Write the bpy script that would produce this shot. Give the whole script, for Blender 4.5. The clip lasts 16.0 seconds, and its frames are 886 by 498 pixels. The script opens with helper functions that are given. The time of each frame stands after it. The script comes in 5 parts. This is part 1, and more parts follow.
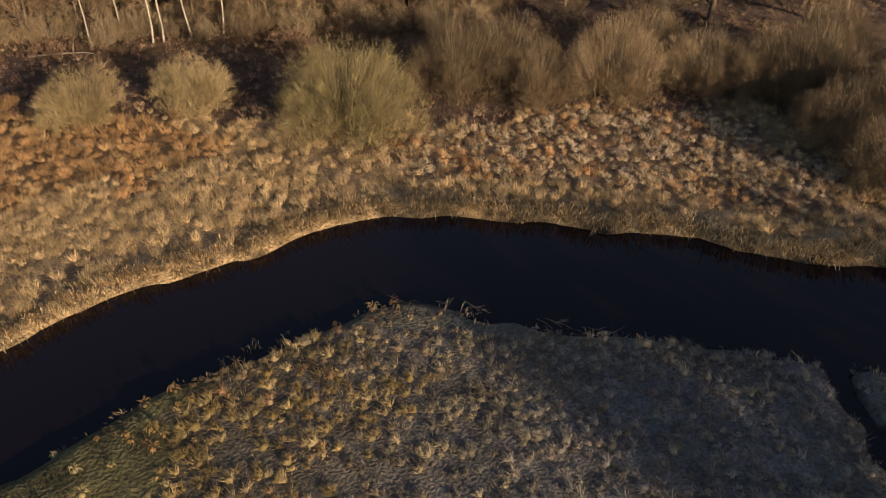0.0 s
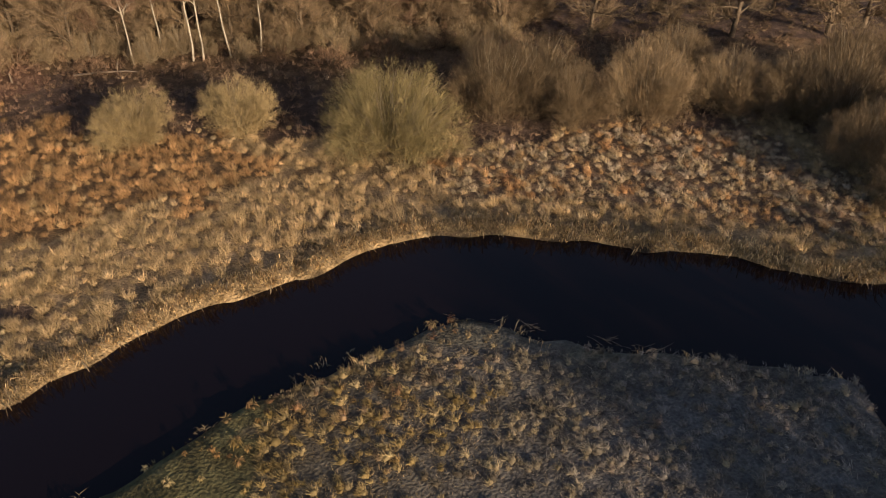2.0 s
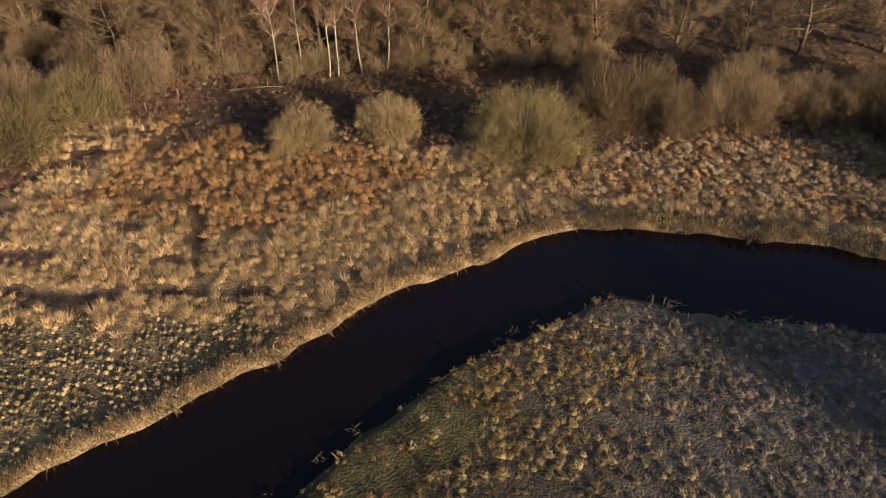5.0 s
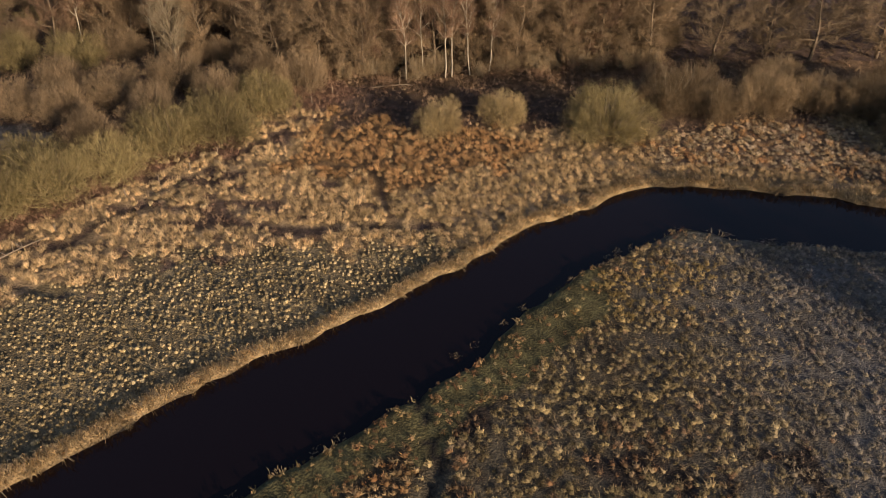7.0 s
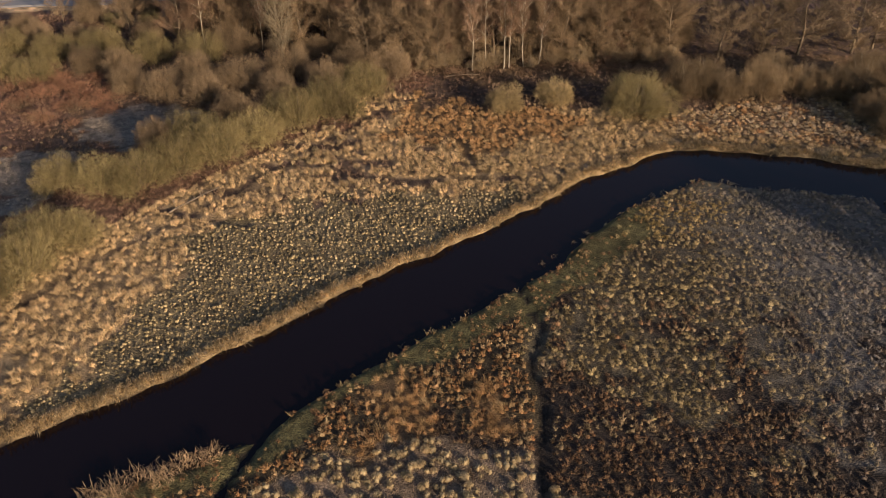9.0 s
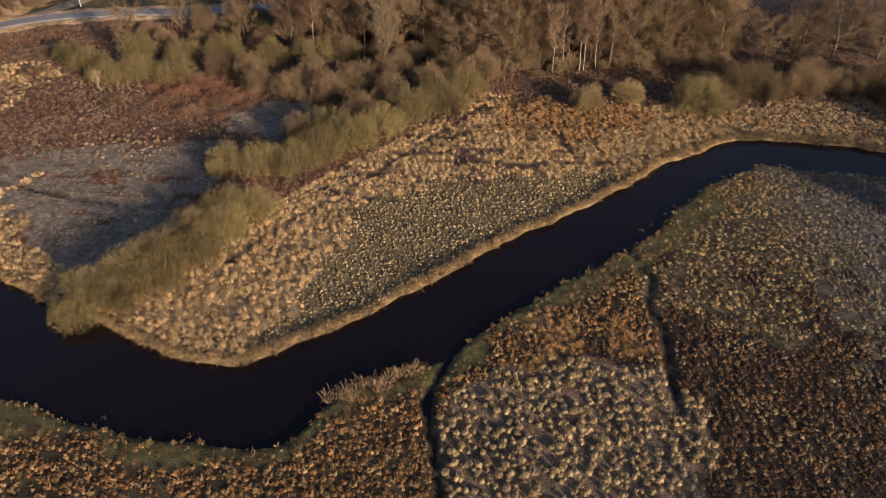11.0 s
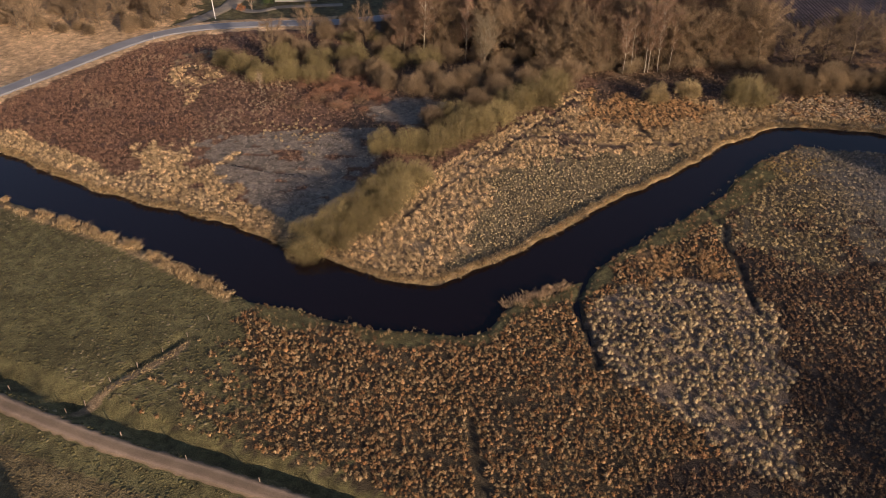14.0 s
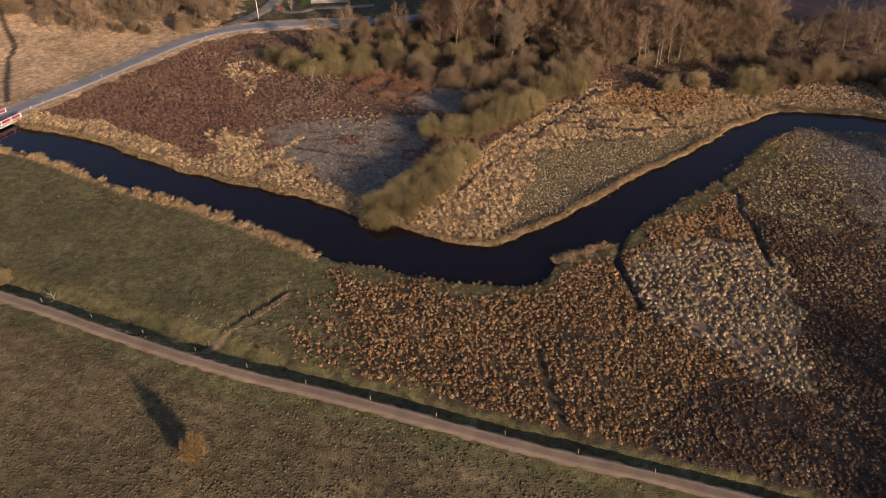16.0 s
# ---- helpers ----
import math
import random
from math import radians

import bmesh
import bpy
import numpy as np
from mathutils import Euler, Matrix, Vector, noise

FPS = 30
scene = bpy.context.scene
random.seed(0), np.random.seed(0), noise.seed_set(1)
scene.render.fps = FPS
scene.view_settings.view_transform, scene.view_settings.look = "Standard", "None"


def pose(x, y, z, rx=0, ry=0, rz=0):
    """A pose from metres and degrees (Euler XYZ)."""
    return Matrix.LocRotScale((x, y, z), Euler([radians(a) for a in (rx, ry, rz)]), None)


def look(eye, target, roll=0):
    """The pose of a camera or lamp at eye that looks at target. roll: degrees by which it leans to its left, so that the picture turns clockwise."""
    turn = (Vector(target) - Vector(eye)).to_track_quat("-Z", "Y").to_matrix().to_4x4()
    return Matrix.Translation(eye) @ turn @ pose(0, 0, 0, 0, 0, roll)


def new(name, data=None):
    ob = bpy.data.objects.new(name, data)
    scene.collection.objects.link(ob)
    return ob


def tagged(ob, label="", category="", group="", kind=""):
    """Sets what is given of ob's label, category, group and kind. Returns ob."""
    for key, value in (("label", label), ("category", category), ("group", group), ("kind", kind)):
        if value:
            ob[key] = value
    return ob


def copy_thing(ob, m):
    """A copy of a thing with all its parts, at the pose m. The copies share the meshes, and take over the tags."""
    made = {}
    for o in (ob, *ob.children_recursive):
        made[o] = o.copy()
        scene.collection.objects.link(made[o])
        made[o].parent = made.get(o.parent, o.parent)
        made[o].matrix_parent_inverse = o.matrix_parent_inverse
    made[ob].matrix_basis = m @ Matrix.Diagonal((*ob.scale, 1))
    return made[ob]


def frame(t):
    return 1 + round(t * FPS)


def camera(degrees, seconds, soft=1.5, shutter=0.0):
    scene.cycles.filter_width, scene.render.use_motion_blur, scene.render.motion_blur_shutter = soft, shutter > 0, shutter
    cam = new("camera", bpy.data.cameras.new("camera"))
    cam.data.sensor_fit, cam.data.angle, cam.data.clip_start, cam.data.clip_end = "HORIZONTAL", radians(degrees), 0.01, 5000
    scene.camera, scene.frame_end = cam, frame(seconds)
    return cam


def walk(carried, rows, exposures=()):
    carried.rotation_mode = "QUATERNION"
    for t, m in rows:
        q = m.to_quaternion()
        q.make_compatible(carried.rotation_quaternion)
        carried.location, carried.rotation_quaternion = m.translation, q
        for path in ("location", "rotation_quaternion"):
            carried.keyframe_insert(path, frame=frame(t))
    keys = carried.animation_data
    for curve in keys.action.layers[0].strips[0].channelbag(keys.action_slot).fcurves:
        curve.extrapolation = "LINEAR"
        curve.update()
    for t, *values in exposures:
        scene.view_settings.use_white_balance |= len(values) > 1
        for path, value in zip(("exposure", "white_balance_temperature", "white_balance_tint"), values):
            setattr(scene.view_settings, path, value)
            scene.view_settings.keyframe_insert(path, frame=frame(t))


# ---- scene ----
cam = camera(59.05, 16.0, 0.65)
PATH = [
    (0, (77.57, 118.08, 24.41), (74.36, 198.67, -34.69), -0.16),
    (0.5, (76.98, 117.95, 24.94), (73.76, 198.50, -34.24), -0.17),
    (1, (76.27, 117.77, 25.57), (73.12, 198.20, -33.77), -0.18),
    (1.5, (75.52, 117.50, 26.10), (72.50, 197.88, -33.31), -0.15),
    (2, (74.78, 117.07, 26.59), (71.72, 197.46, -32.81), -0.22),
    (2.5, (74.01, 116.56, 27.07), (70.97, 196.93, -32.36), -0.20),
    (3, (73.09, 115.90, 27.51), (70.16, 196.35, -31.82), -0.06),
    (5.5, (62.16, 104.76, 34.03), (58.70, 184.85, -25.75), -0.38),
    (6, (59.24, 99.56, 36.44), (55.55, 179.73, -23.22), -0.40),
    (6.5, (57.01, 94.25, 38.54), (53.31, 174.52, -20.97), -0.46),
    (7, (55.09, 88.06, 40.95), (51.36, 168.34, -18.57), -0.42),
    (7.5, (53.59, 82.38, 43.03), (49.77, 162.64, -16.50), -0.52),
    (8, (51.72, 76.09, 45.27), (47.97, 156.42, -14.17), -0.48),
    (10.5, (34.92, 51.84, 55.11), (32.76, 132.24, -4.32), 0.09),
    (11, (30.83, 47.50, 57.01), (28.60, 128.04, -2.22), 0.11),
    (11.5, (26.86, 43.44, 59.12), (24.73, 123.94, -0.17), 0.11),
    (12, (23.25, 38.63, 61.45), (21.02, 119.14, 2.17), 0.08),
    (12.5, (19.98, 33.81, 63.48), (17.85, 114.43, 4.36), 0.11),
    (13, (16.89, 28.36, 65.52), (14.80, 109.11, 6.57), 0.10),
    (13.5, (14.18, 23.19, 67.31), (12.14, 104.02, 8.46), 0.11),
    (14, (11.46, 17.70, 69.36), (9.52, 98.48, 10.45), 0.15),
    (14.5, (8.92, 12.58, 71.38), (7.05, 93.37, 12.47), 0.13),
    (15, (5.72, 7.30, 73.52), (4.03, 88.10, 14.63), 0.20),
    (15.5, (2.50, 2.83, 74.91), (1.58, 83.70, 16.09), 0.26),
    (16, (0.00, -0.00, 75.00), (0.00, 80.90, 16.22), 0.31),
]
walk(cam, [(t, look(eye, target, roll)) for t, eye, target, roll in PATH], [(0.0, 0.22, 6250, 20), (8.0, 0.2, 6200, 21), (16.0, 0.22, 6150, 28)])

# ---- light ----
SUN = Vector((0.667, -0.745, 0.0)).normalized()
SUN_EL = radians(13.5)
world = bpy.data.worlds.new("world")
scene.world = world
world.use_nodes = True
sky = world.node_tree.nodes.new("ShaderNodeTexSky")
sky.sky_type = "NISHITA"
sky.sun_disc = False
sky.sun_elevation = SUN_EL
sky.sun_rotation = math.atan2(SUN.x, SUN.y)
background = world.node_tree.nodes["Background"]
background.inputs["Strength"].default_value = 0.092
world.node_tree.links.new(sky.outputs["Color"], background.inputs["Color"])
lamp = bpy.data.lights.new("sun", "SUN")
lamp.energy, lamp.angle, lamp.color = 5.3, radians(0.6), (1.0, 0.79, 0.5)
sun = new("sun", lamp)
sun_way = SUN * math.cos(SUN_EL) + Vector((0, 0, math.sin(SUN_EL)))
sun.matrix_world = look(sun_way * 400, (0, 0, 0))
scene.view_settings.exposure = 0.0

# ---- small tools ----
RNG = np.random.default_rng(7)


def lattice(ix, iy, seed):
    h = (ix * 374761393 + iy * 668265263 + seed * 974634777) & 0x7FFFFFFF
    h = ((h ^ (h >> 13)) * 1274126177) & 0x7FFFFFFF
    return ((h ^ (h >> 16)) & 0xFFFF) / 65535.0


def soft_noise(x, y, size, seed=0):
    """Smooth value noise from 0 to 1 over arrays, with bumps of the given size in metres."""
    u, v = np.asarray(x, float) / size, np.asarray(y, float) / size
    i, j = np.floor(u).astype(np.int64), np.floor(v).astype(np.int64)
    a, b = u - i, v - j
    a, b = a * a * (3 - 2 * a), b * b * (3 - 2 * b)
    low = lattice(i, j, seed) * (1 - a) + lattice(i + 1, j, seed) * a
    top = lattice(i, j + 1, seed) * (1 - a) + lattice(i + 1, j + 1, seed) * a
    return low * (1 - b) + top * b


def smooth_line(points, step=2.2):
    """A Catmull-Rom line through the points, cut into short steps."""
    p = np.array(points, float)
    p = np.vstack([2 * p[0] - p[1], p, 2 * p[-1] - p[-2]])
    out = []
    for a, b, c, d in zip(p[:-3], p[1:-2], p[2:-1], p[3:]):
        n = max(2, int(np.linalg.norm(c - b) / step))
        t = np.linspace(0, 1, n, endpoint=False)[:, None]
        out.append(0.5 * (2 * b + (c - a) * t + (2 * a - 5 * b + 4 * c - d) * t**2 + (3 * b - a - 3 * c + d) * t**3))
    out.append(p[-2:-1])
    return np.vstack(out)


def away(x, y, line):
    """The distance of each place from a line of points."""
    best = np.full(np.shape(x), 1e9)
    for (ax, ay), (bx, by) in zip(line[:-1], line[1:]):
        dx, dy = bx - ax, by - ay
        t = np.clip(((x - ax) * dx + (y - ay) * dy) / (dx * dx + dy * dy + 1e-9), 0, 1)
        best = np.minimum(best, (x - ax - t * dx) ** 2 + (y - ay - t * dy) ** 2)
    return np.sqrt(best)


FIELDS = {}
FX, FY, FSTEP = (-232.0, 232.0), (20.0, 272.0), 0.5


def near_line(x, y, key, line, ring=None):
    """The distance from a long line, read off a map made once; inside a ring it is negative."""
    if key not in FIELDS:
        mx, my = np.meshgrid(np.arange(FX[0], FX[1], FSTEP), np.arange(FY[0], FY[1], FSTEP))
        lo, hi = line.min(0) - 16, line.max(0) + 16
        use = (mx > lo[0]) & (mx < hi[0]) & (my > lo[1]) & (my < hi[1])
        d = np.full(mx.shape, 99.0, np.float32)
        d[use] = away(mx[use], my[use], line)
        if ring is not None:
            ins = np.zeros(mx.shape, bool)
            ins[use] = inside(mx[use], my[use], ring)
            d = np.where(ins, -d, d)
        FIELDS[key] = d
    d = FIELDS[key]
    u = np.clip((np.asarray(x, float) - FX[0]) / FSTEP, 0, d.shape[1] - 1.001)
    v = np.clip((np.asarray(y, float) - FY[0]) / FSTEP, 0, d.shape[0] - 1.001)
    i, j = u.astype(int), v.astype(int)
    a, b = u - i, v - j
    return (d[j, i] * (1 - a) + d[j, i + 1] * a) * (1 - b) + (d[j + 1, i] * (1 - a) + d[j + 1, i + 1] * a) * b


def inside(x, y, polygon):
    hit = np.zeros(np.shape(x), bool)
    for (ax, ay), (bx, by) in zip(polygon, np.roll(polygon, -1, axis=0)):
        if ay != by:
            hit ^= ((ay > y) != (by > y)) & (x < (bx - ax) * (y - ay) / (by - ay) + ax)
    return hit


def mesh_of(name, verts, tris, tint=None, mats=(), flat=True):
    """A mesh from arrays of corners and triangles, with a colour for each corner."""
    verts, tris = np.asarray(verts, np.float32), np.asarray(tris, np.int32)
    me = bpy.data.meshes.new(name)
    me.vertices.add(len(verts))
    me.vertices.foreach_set("co", verts.ravel())
    me.loops.add(tris.size)
    me.loops.foreach_set("vertex_index", tris.ravel())
    me.polygons.add(len(tris))
    me.polygons.foreach_set("loop_start", np.arange(0, tris.size, 3, dtype=np.int32))
    if not flat:
        me.polygons.foreach_set("use_smooth", np.ones(len(tris), bool))
    if tint is not None:
        layer = me.color_attributes.new("tint", "FLOAT_COLOR", "POINT")
        layer.data.foreach_set("color", np.c_[tint, np.ones(len(tint))].astype(np.float32).ravel())
    me.update()
    me.validate()
    for m in mats:
        me.materials.append(m)
    return me


def part(name, me, parent, label=""):
    ob = new(name, me)
    ob.parent = parent
    if label:
        tagged(ob, label)
    return ob


def bm_mesh(name, bm, material):
    me = bpy.data.meshes.new(name)
    bm.to_mesh(me)
    bm.free()
    me.materials.append(material)
    return me


def add_box(bm, centre, size, turn=0.0, bevel=0.0):
    """A box, turned about its upright axis, with worn edges where bevel is given."""
    m = Matrix.Translation(centre) @ Matrix.Rotation(turn, 4, "Z") @ Matrix.Diagonal((*size, 1))
    made = bmesh.ops.create_cube(bm, size=1, matrix=m)
    if bevel:
        edges = {e for v in made["verts"] for e in v.link_edges}
        bmesh.ops.bevel(bm, geom=list(edges), offset=bevel, segments=1, affect="EDGES")


# ---- materials ----
def surface(name, colour, rough=0.85, spread=0.35, size=3.0, fine=40.0, bump=0.3, tint=False, metal=0.0):
    """A rough surface: a colour (or the mesh's own tint) broken up by coarse and fine noise, with fine relief."""
    m = bpy.data.materials.new(name)
    m.use_nodes = True
    n, link = m.node_tree.nodes, m.node_tree.links.new
    bsdf = n["Principled BSDF"]
    bsdf.inputs["Roughness"].default_value, bsdf.inputs["Metallic"].default_value = rough, metal
    bsdf.inputs["Specular IOR Level"].default_value = 0.25
    where = n.new("ShaderNodeNewGeometry")
    factor = None
    for scale, weight in ((1 / size, spread), (fine / size, spread)):
        tex = n.new("ShaderNodeTexNoise")
        tex.inputs["Scale"].default_value, tex.inputs["Detail"].default_value = scale, 4
        link(where.outputs["Position"], tex.inputs["Vector"])
        ramp = n.new("ShaderNodeMapRange")
        ramp.inputs["From Min"].default_value, ramp.inputs["From Max"].default_value = 0.3, 0.7
        ramp.inputs["To Min"].default_value, ramp.inputs["To Max"].default_value = 1 - weight, 1 + weight
        link(tex.outputs["Fac"], ramp.inputs["Value"])
        if factor is None:
            factor = ramp.outputs["Result"]
        else:
            times = n.new("ShaderNodeMath")
            times.operation = "MULTIPLY"
            link(factor, times.inputs[0])
            link(ramp.outputs["Result"], times.inputs[1])
            factor = times.outputs[0]
    mix = n.new("ShaderNodeVectorMath")
    mix.operation = "SCALE"
    if tint:
        own = n.new("ShaderNodeAttribute")
        own.attribute_name = "tint"
        link(own.outputs["Color"], mix.inputs[0])
    else:
        mix.inputs[0].default_value = colour
    link(factor, mix.inputs["Scale"])
    link(mix.outputs[0], bsdf.inputs["Base Color"])
    if bump:
        relief = n.new("ShaderNodeBump")
        relief.inputs["Strength"].default_value, relief.inputs["Distance"].default_value = bump, 0.1
        link(tex.outputs["Fac"], relief.inputs["Height"])
        link(relief.outputs["Normal"], bsdf.inputs["Normal"])
    return m


GROUND = surface("soil_and_turf", (0.1, 0.08, 0.05), tint=True, spread=0.38, size=1.1, fine=7, bump=1.0)
for node in GROUND.node_tree.nodes:
    if node.type == "BUMP":
        node.inputs["Distance"].default_value = 0.28
GRASS = surface("dry_grass", (0.4, 0.3, 0.15), tint=True, spread=0.2, size=1.5, fine=10, bump=0, rough=0.7)


def let_light_through(m, share):
    """Thin dry blades pass part of the light that falls on their back."""
    n, link = m.node_tree.nodes, m.node_tree.links.new
    bsdf, end = n["Principled BSDF"], n["Material Output"]
    thin, mix = n.new("ShaderNodeBsdfTranslucent"), n.new("ShaderNodeMixShader")
    mix.inputs["Fac"].default_value = share
    link(bsdf.inputs["Base Color"].links[0].from_socket, thin.inputs["Color"])
    link(bsdf.outputs[0], mix.inputs[1])
    link(thin.outputs[0], mix.inputs[2])
    link(mix.outputs[0], end.inputs["Surface"])


let_light_through(GRASS, 0.22)
TWIG = surface("twig_bark", (0.2, 0.16, 0.08), tint=True, spread=0.25, size=3, fine=8, bump=0, rough=0.75)


def differ(m, low, high):
    """The tone of each thing of a material differs a little from that of its neighbours."""
    n, link = m.node_tree.nodes, m.node_tree.links.new
    bsdf = n["Principled BSDF"]
    was = bsdf.inputs["Base Color"].links[0].from_socket
    each, span, times = n.new("ShaderNodeObjectInfo"), n.new("ShaderNodeMapRange"), n.new("ShaderNodeVectorMath")
    times.operation = "SCALE"
    span.inputs["To Min"].default_value, span.inputs["To Max"].default_value = low, high
    link(each.outputs["Random"], span.inputs["Value"])
    link(was, times.inputs[0])
    link(span.outputs["Result"], times.inputs["Scale"])
    link(times.outputs[0], bsdf.inputs["Base Color"])


differ(TWIG, 0.72, 1.3)
BARK = surface("bark", (0.16, 0.12, 0.08), spread=0.35, size=1.5, fine=12, bump=0.4)
BIRCH_BARK = surface("pale_bark", (0.38, 0.33, 0.25), spread=0.3, size=1.2, fine=8, bump=0.3)
TARMAC = surface("asphalt", (0.27, 0.265, 0.265), spread=0.15, size=5, fine=60, bump=0.2, rough=0.6)
GRAVEL = surface("gravel", (0.26, 0.2, 0.15), spread=0.2, size=3, fine=30, bump=0.6, tint=True)
WHITE = surface("white_paint", (0.75, 0.72, 0.68), spread=0.1, size=1, bump=0.1, rough=0.5)
RED_PAINT = surface("red_paint", (0.32, 0.04, 0.05), spread=0.15, size=1, bump=0.1, rough=0.5)
ASH_BARK = surface("ash_bark", (0.27, 0.22, 0.15), spread=0.3, size=1.2, fine=8, bump=0.3)
CONCRETE = surface("concrete", (0.35, 0.33, 0.3), spread=0.2, size=2, bump=0.3)
WOOD = surface("grey_wood", (0.24, 0.19, 0.14), spread=0.3, size=0.8, bump=0.4)
WATER = bpy.data.materials.new("river_water")
WATER.use_nodes = True
wn = WATER.node_tree.nodes
wb = wn["Principled BSDF"]
wb.inputs["Base Color"].default_value = (0.0085, 0.0046, 0.0055, 1)
wb.inputs["Specular IOR Level"].default_value = 0.47
wb.inputs["Roughness"].default_value, wb.inputs["IOR"].default_value = 0.06, 1.33
ripple = wn.new("ShaderNodeTexNoise")
ripple.inputs["Scale"].default_value, ripple.inputs["Detail"].default_value = 1.2, 3
wgeo = wn.new("ShaderNodeNewGeometry")
WATER.node_tree.links.new(wgeo.outputs["Position"], ripple.inputs["Vector"])
wbump = wn.new("ShaderNodeBump")
wbump.inputs["Strength"].default_value, wbump.inputs["Distance"].default_value = 0.08, 0.05
WATER.node_tree.links.new(ripple.outputs["Fac"], wbump.inputs["Height"])
WATER.node_tree.links.new(wbump.outputs["Normal"], wb.inputs["Normal"])

# ---- the plan: banks, ditches, ways and kinds of ground ----
NORTH_BANK = smooth_line([(-200, 192.6), (-130, 164.6), (-100, 151.6), (-85.6, 145.4), (-73.7, 141.6), (-65.7, 137.4), (-52.2, 129.5), (-40.3, 124.7), (-25.9, 119.3), (-16.2, 113.9), (-2.3, 107.5), (2.2, 105.2), (5.7, 104.5), (8.8, 105.0), (13.4, 108.2), (18.4, 111.4), (23.2, 115.0), (27.8, 119.2), (33.8, 125.0), (38.5, 129.0), (43.3, 132.3), (48.7, 136.4), (54.5, 141.7), (58.0, 145.3), (61.8, 148.2), (66.2, 150.8), (70.2, 153.7), (74.8, 154.8), (78.5, 154.9), (84, 154.3), (89, 153.3), (94.4, 151.8), (99.5, 151.2), (112, 149), (150, 140), (220, 128)])
SOUTH_BANK = smooth_line([(-200, 182), (-130, 155), (-100, 143), (-88.1, 137.5), (-74.4, 131.3), (-58.3, 122.2), (-39.8, 113.9), (-24.6, 104.9), (-16.7, 100.4), (-2.1, 95.9), (10.1, 94.0), (15.4, 94.8), (18.1, 99.3), (28.0, 105.2), (34.7, 112.3), (50.0, 124.4), (55.8, 130.7), (60.8, 136.6), (67.1, 142.7), (70.9, 145.3), (74.2, 147.0), (78.4, 146.4), (82.4, 145.7), (87.5, 144.9), (90, 144.1), (94.0, 143.5), (110, 140), (150, 132), (220, 120)])
RIVER = np.vstack([NORTH_BANK, SOUTH_BANK[::-1]])
DITCH_EAST = smooth_line([(51.2, 126.5), (52.7, 121.5), (53.4, 119.6), (52.0, 115.2), (53.0, 110.7), (52.3, 105.3), (52.3, 99)])
DITCH_SEDGE = smooth_line([(31, 109.5), (29.3, 104.5), (27.9, 100.8), (28.0, 97.9), (28.9, 93.9), (29.4, 89)])
DITCH_TRACK = smooth_line([(-110, 110), (-68.0, 93.9), (-48.0, 86.4), (-34.3, 80.8), (-19.9, 74.9), (1.3, 67.4), (14.8, 62.8), (27.4, 58.8), (60, 49), (110, 36)]) + np.array([0.15, 0.5])
DITCH_FENCE = smooth_line([(-34.3, 80.8), (-29.1, 86.3), (-24.3, 92.2)])
DITCH_NORTH = smooth_line([(21.9, 135.8), (13.2, 138.0), (11, 139)])
DITCH_NOTCH = smooth_line([(65.2, 150.5), (66, 155), (66.5, 159)])
DITCH_WEST = smooth_line([(-43, 142.4), (-39.5, 141.4), (-32.2, 139.1), (-27.4, 137.0), (-21.6, 135.3), (-16.0, 134.2), (-10.4, 133.6)])
DITCH_POSTS = smooth_line([(3.1, 121.8), (7.0, 127.9), (12.8, 135.7), (17.8, 141.6), (22.4, 148.6), (28.0, 156.2), (34.6, 165.2)])
GULLY_1 = smooth_line([(14, 141.5), (16.1, 142.6), (19.5, 143.1), (23.1, 143.1)])
GULLY_2 = smooth_line([(20, 147.4), (23.4, 149.5), (26.8, 147.4), (31.9, 148.2), (33.7, 149.5), (37.3, 153.2)])
GULLY_3 = smooth_line([(34, 146.5), (40.8, 146.0), (44.9, 146.4), (52.4, 146.6)])
GULLY_4 = smooth_line([(43.5, 157.8), (45.3, 154.5), (46.6, 150.4), (48.3, 146.3)])
DITCH_EDGE = smooth_line([(94.0, 143.2), (93.8, 141.6), (94.3, 140.2), (94.0, 138.6), (94.6, 136.6), (94.2, 134), (95, 131)], 0.8)
TRACK = smooth_line([(-120, 111), (-65.9, 90.0), (-46.2, 81.6), (-28.7, 74.7), (-13.2, 69.9), (1.2, 65.0), (14.6, 60.6), (27.1, 57.0), (60, 46.5), (110, 33), (170, 17), (229, 2)])
ROAD = smooth_line([(-140, 60), (-118, 98), (-103.5, 129), (-94.6, 147), (-92.2, 151.4), (-88.8, 156.4), (-85.0, 162.0), (-81.2, 168.1), (-77.0, 174.8), (-72.7, 182.0), (-68.1, 189.4), (-62.9, 196.0), (-56.7, 200.4), (-49.8, 203.0), (-42.6, 204.5), (-35.3, 205.6), (-10, 210), (40, 232), (140, 262)])
RUT = smooth_line([(13.2, 79.5), (14, 73), (15, 67.5), (15.6, 62)])
CREEK = smooth_line([(-121, 211), (-115, 199.6), (-107.5, 188), (-106.6, 182), (-104.4, 177), (-100, 166.5), (-96, 158)])
RED_REED = np.array([(-84, 149.4), (-77, 161), (-60, 187), (-51, 194), (-46.5, 187), (-50, 175), (-48, 163), (-41, 154.5), (-38, 146), (-43, 141.5), (-50, 136.5), (-59, 138), (-73, 145)])
PALE_REED = np.array([(-55, 180), (-47.5, 188), (-40, 169), (-43, 158), (-47, 168)])
GREY_MEADOW = np.array([(-37, 142), (-30, 148), (-18.5, 148.6), (-5, 152), (-2, 142), (-8, 122.7), (-13, 112), (-19, 118), (-23, 126.9), (-29, 135)])
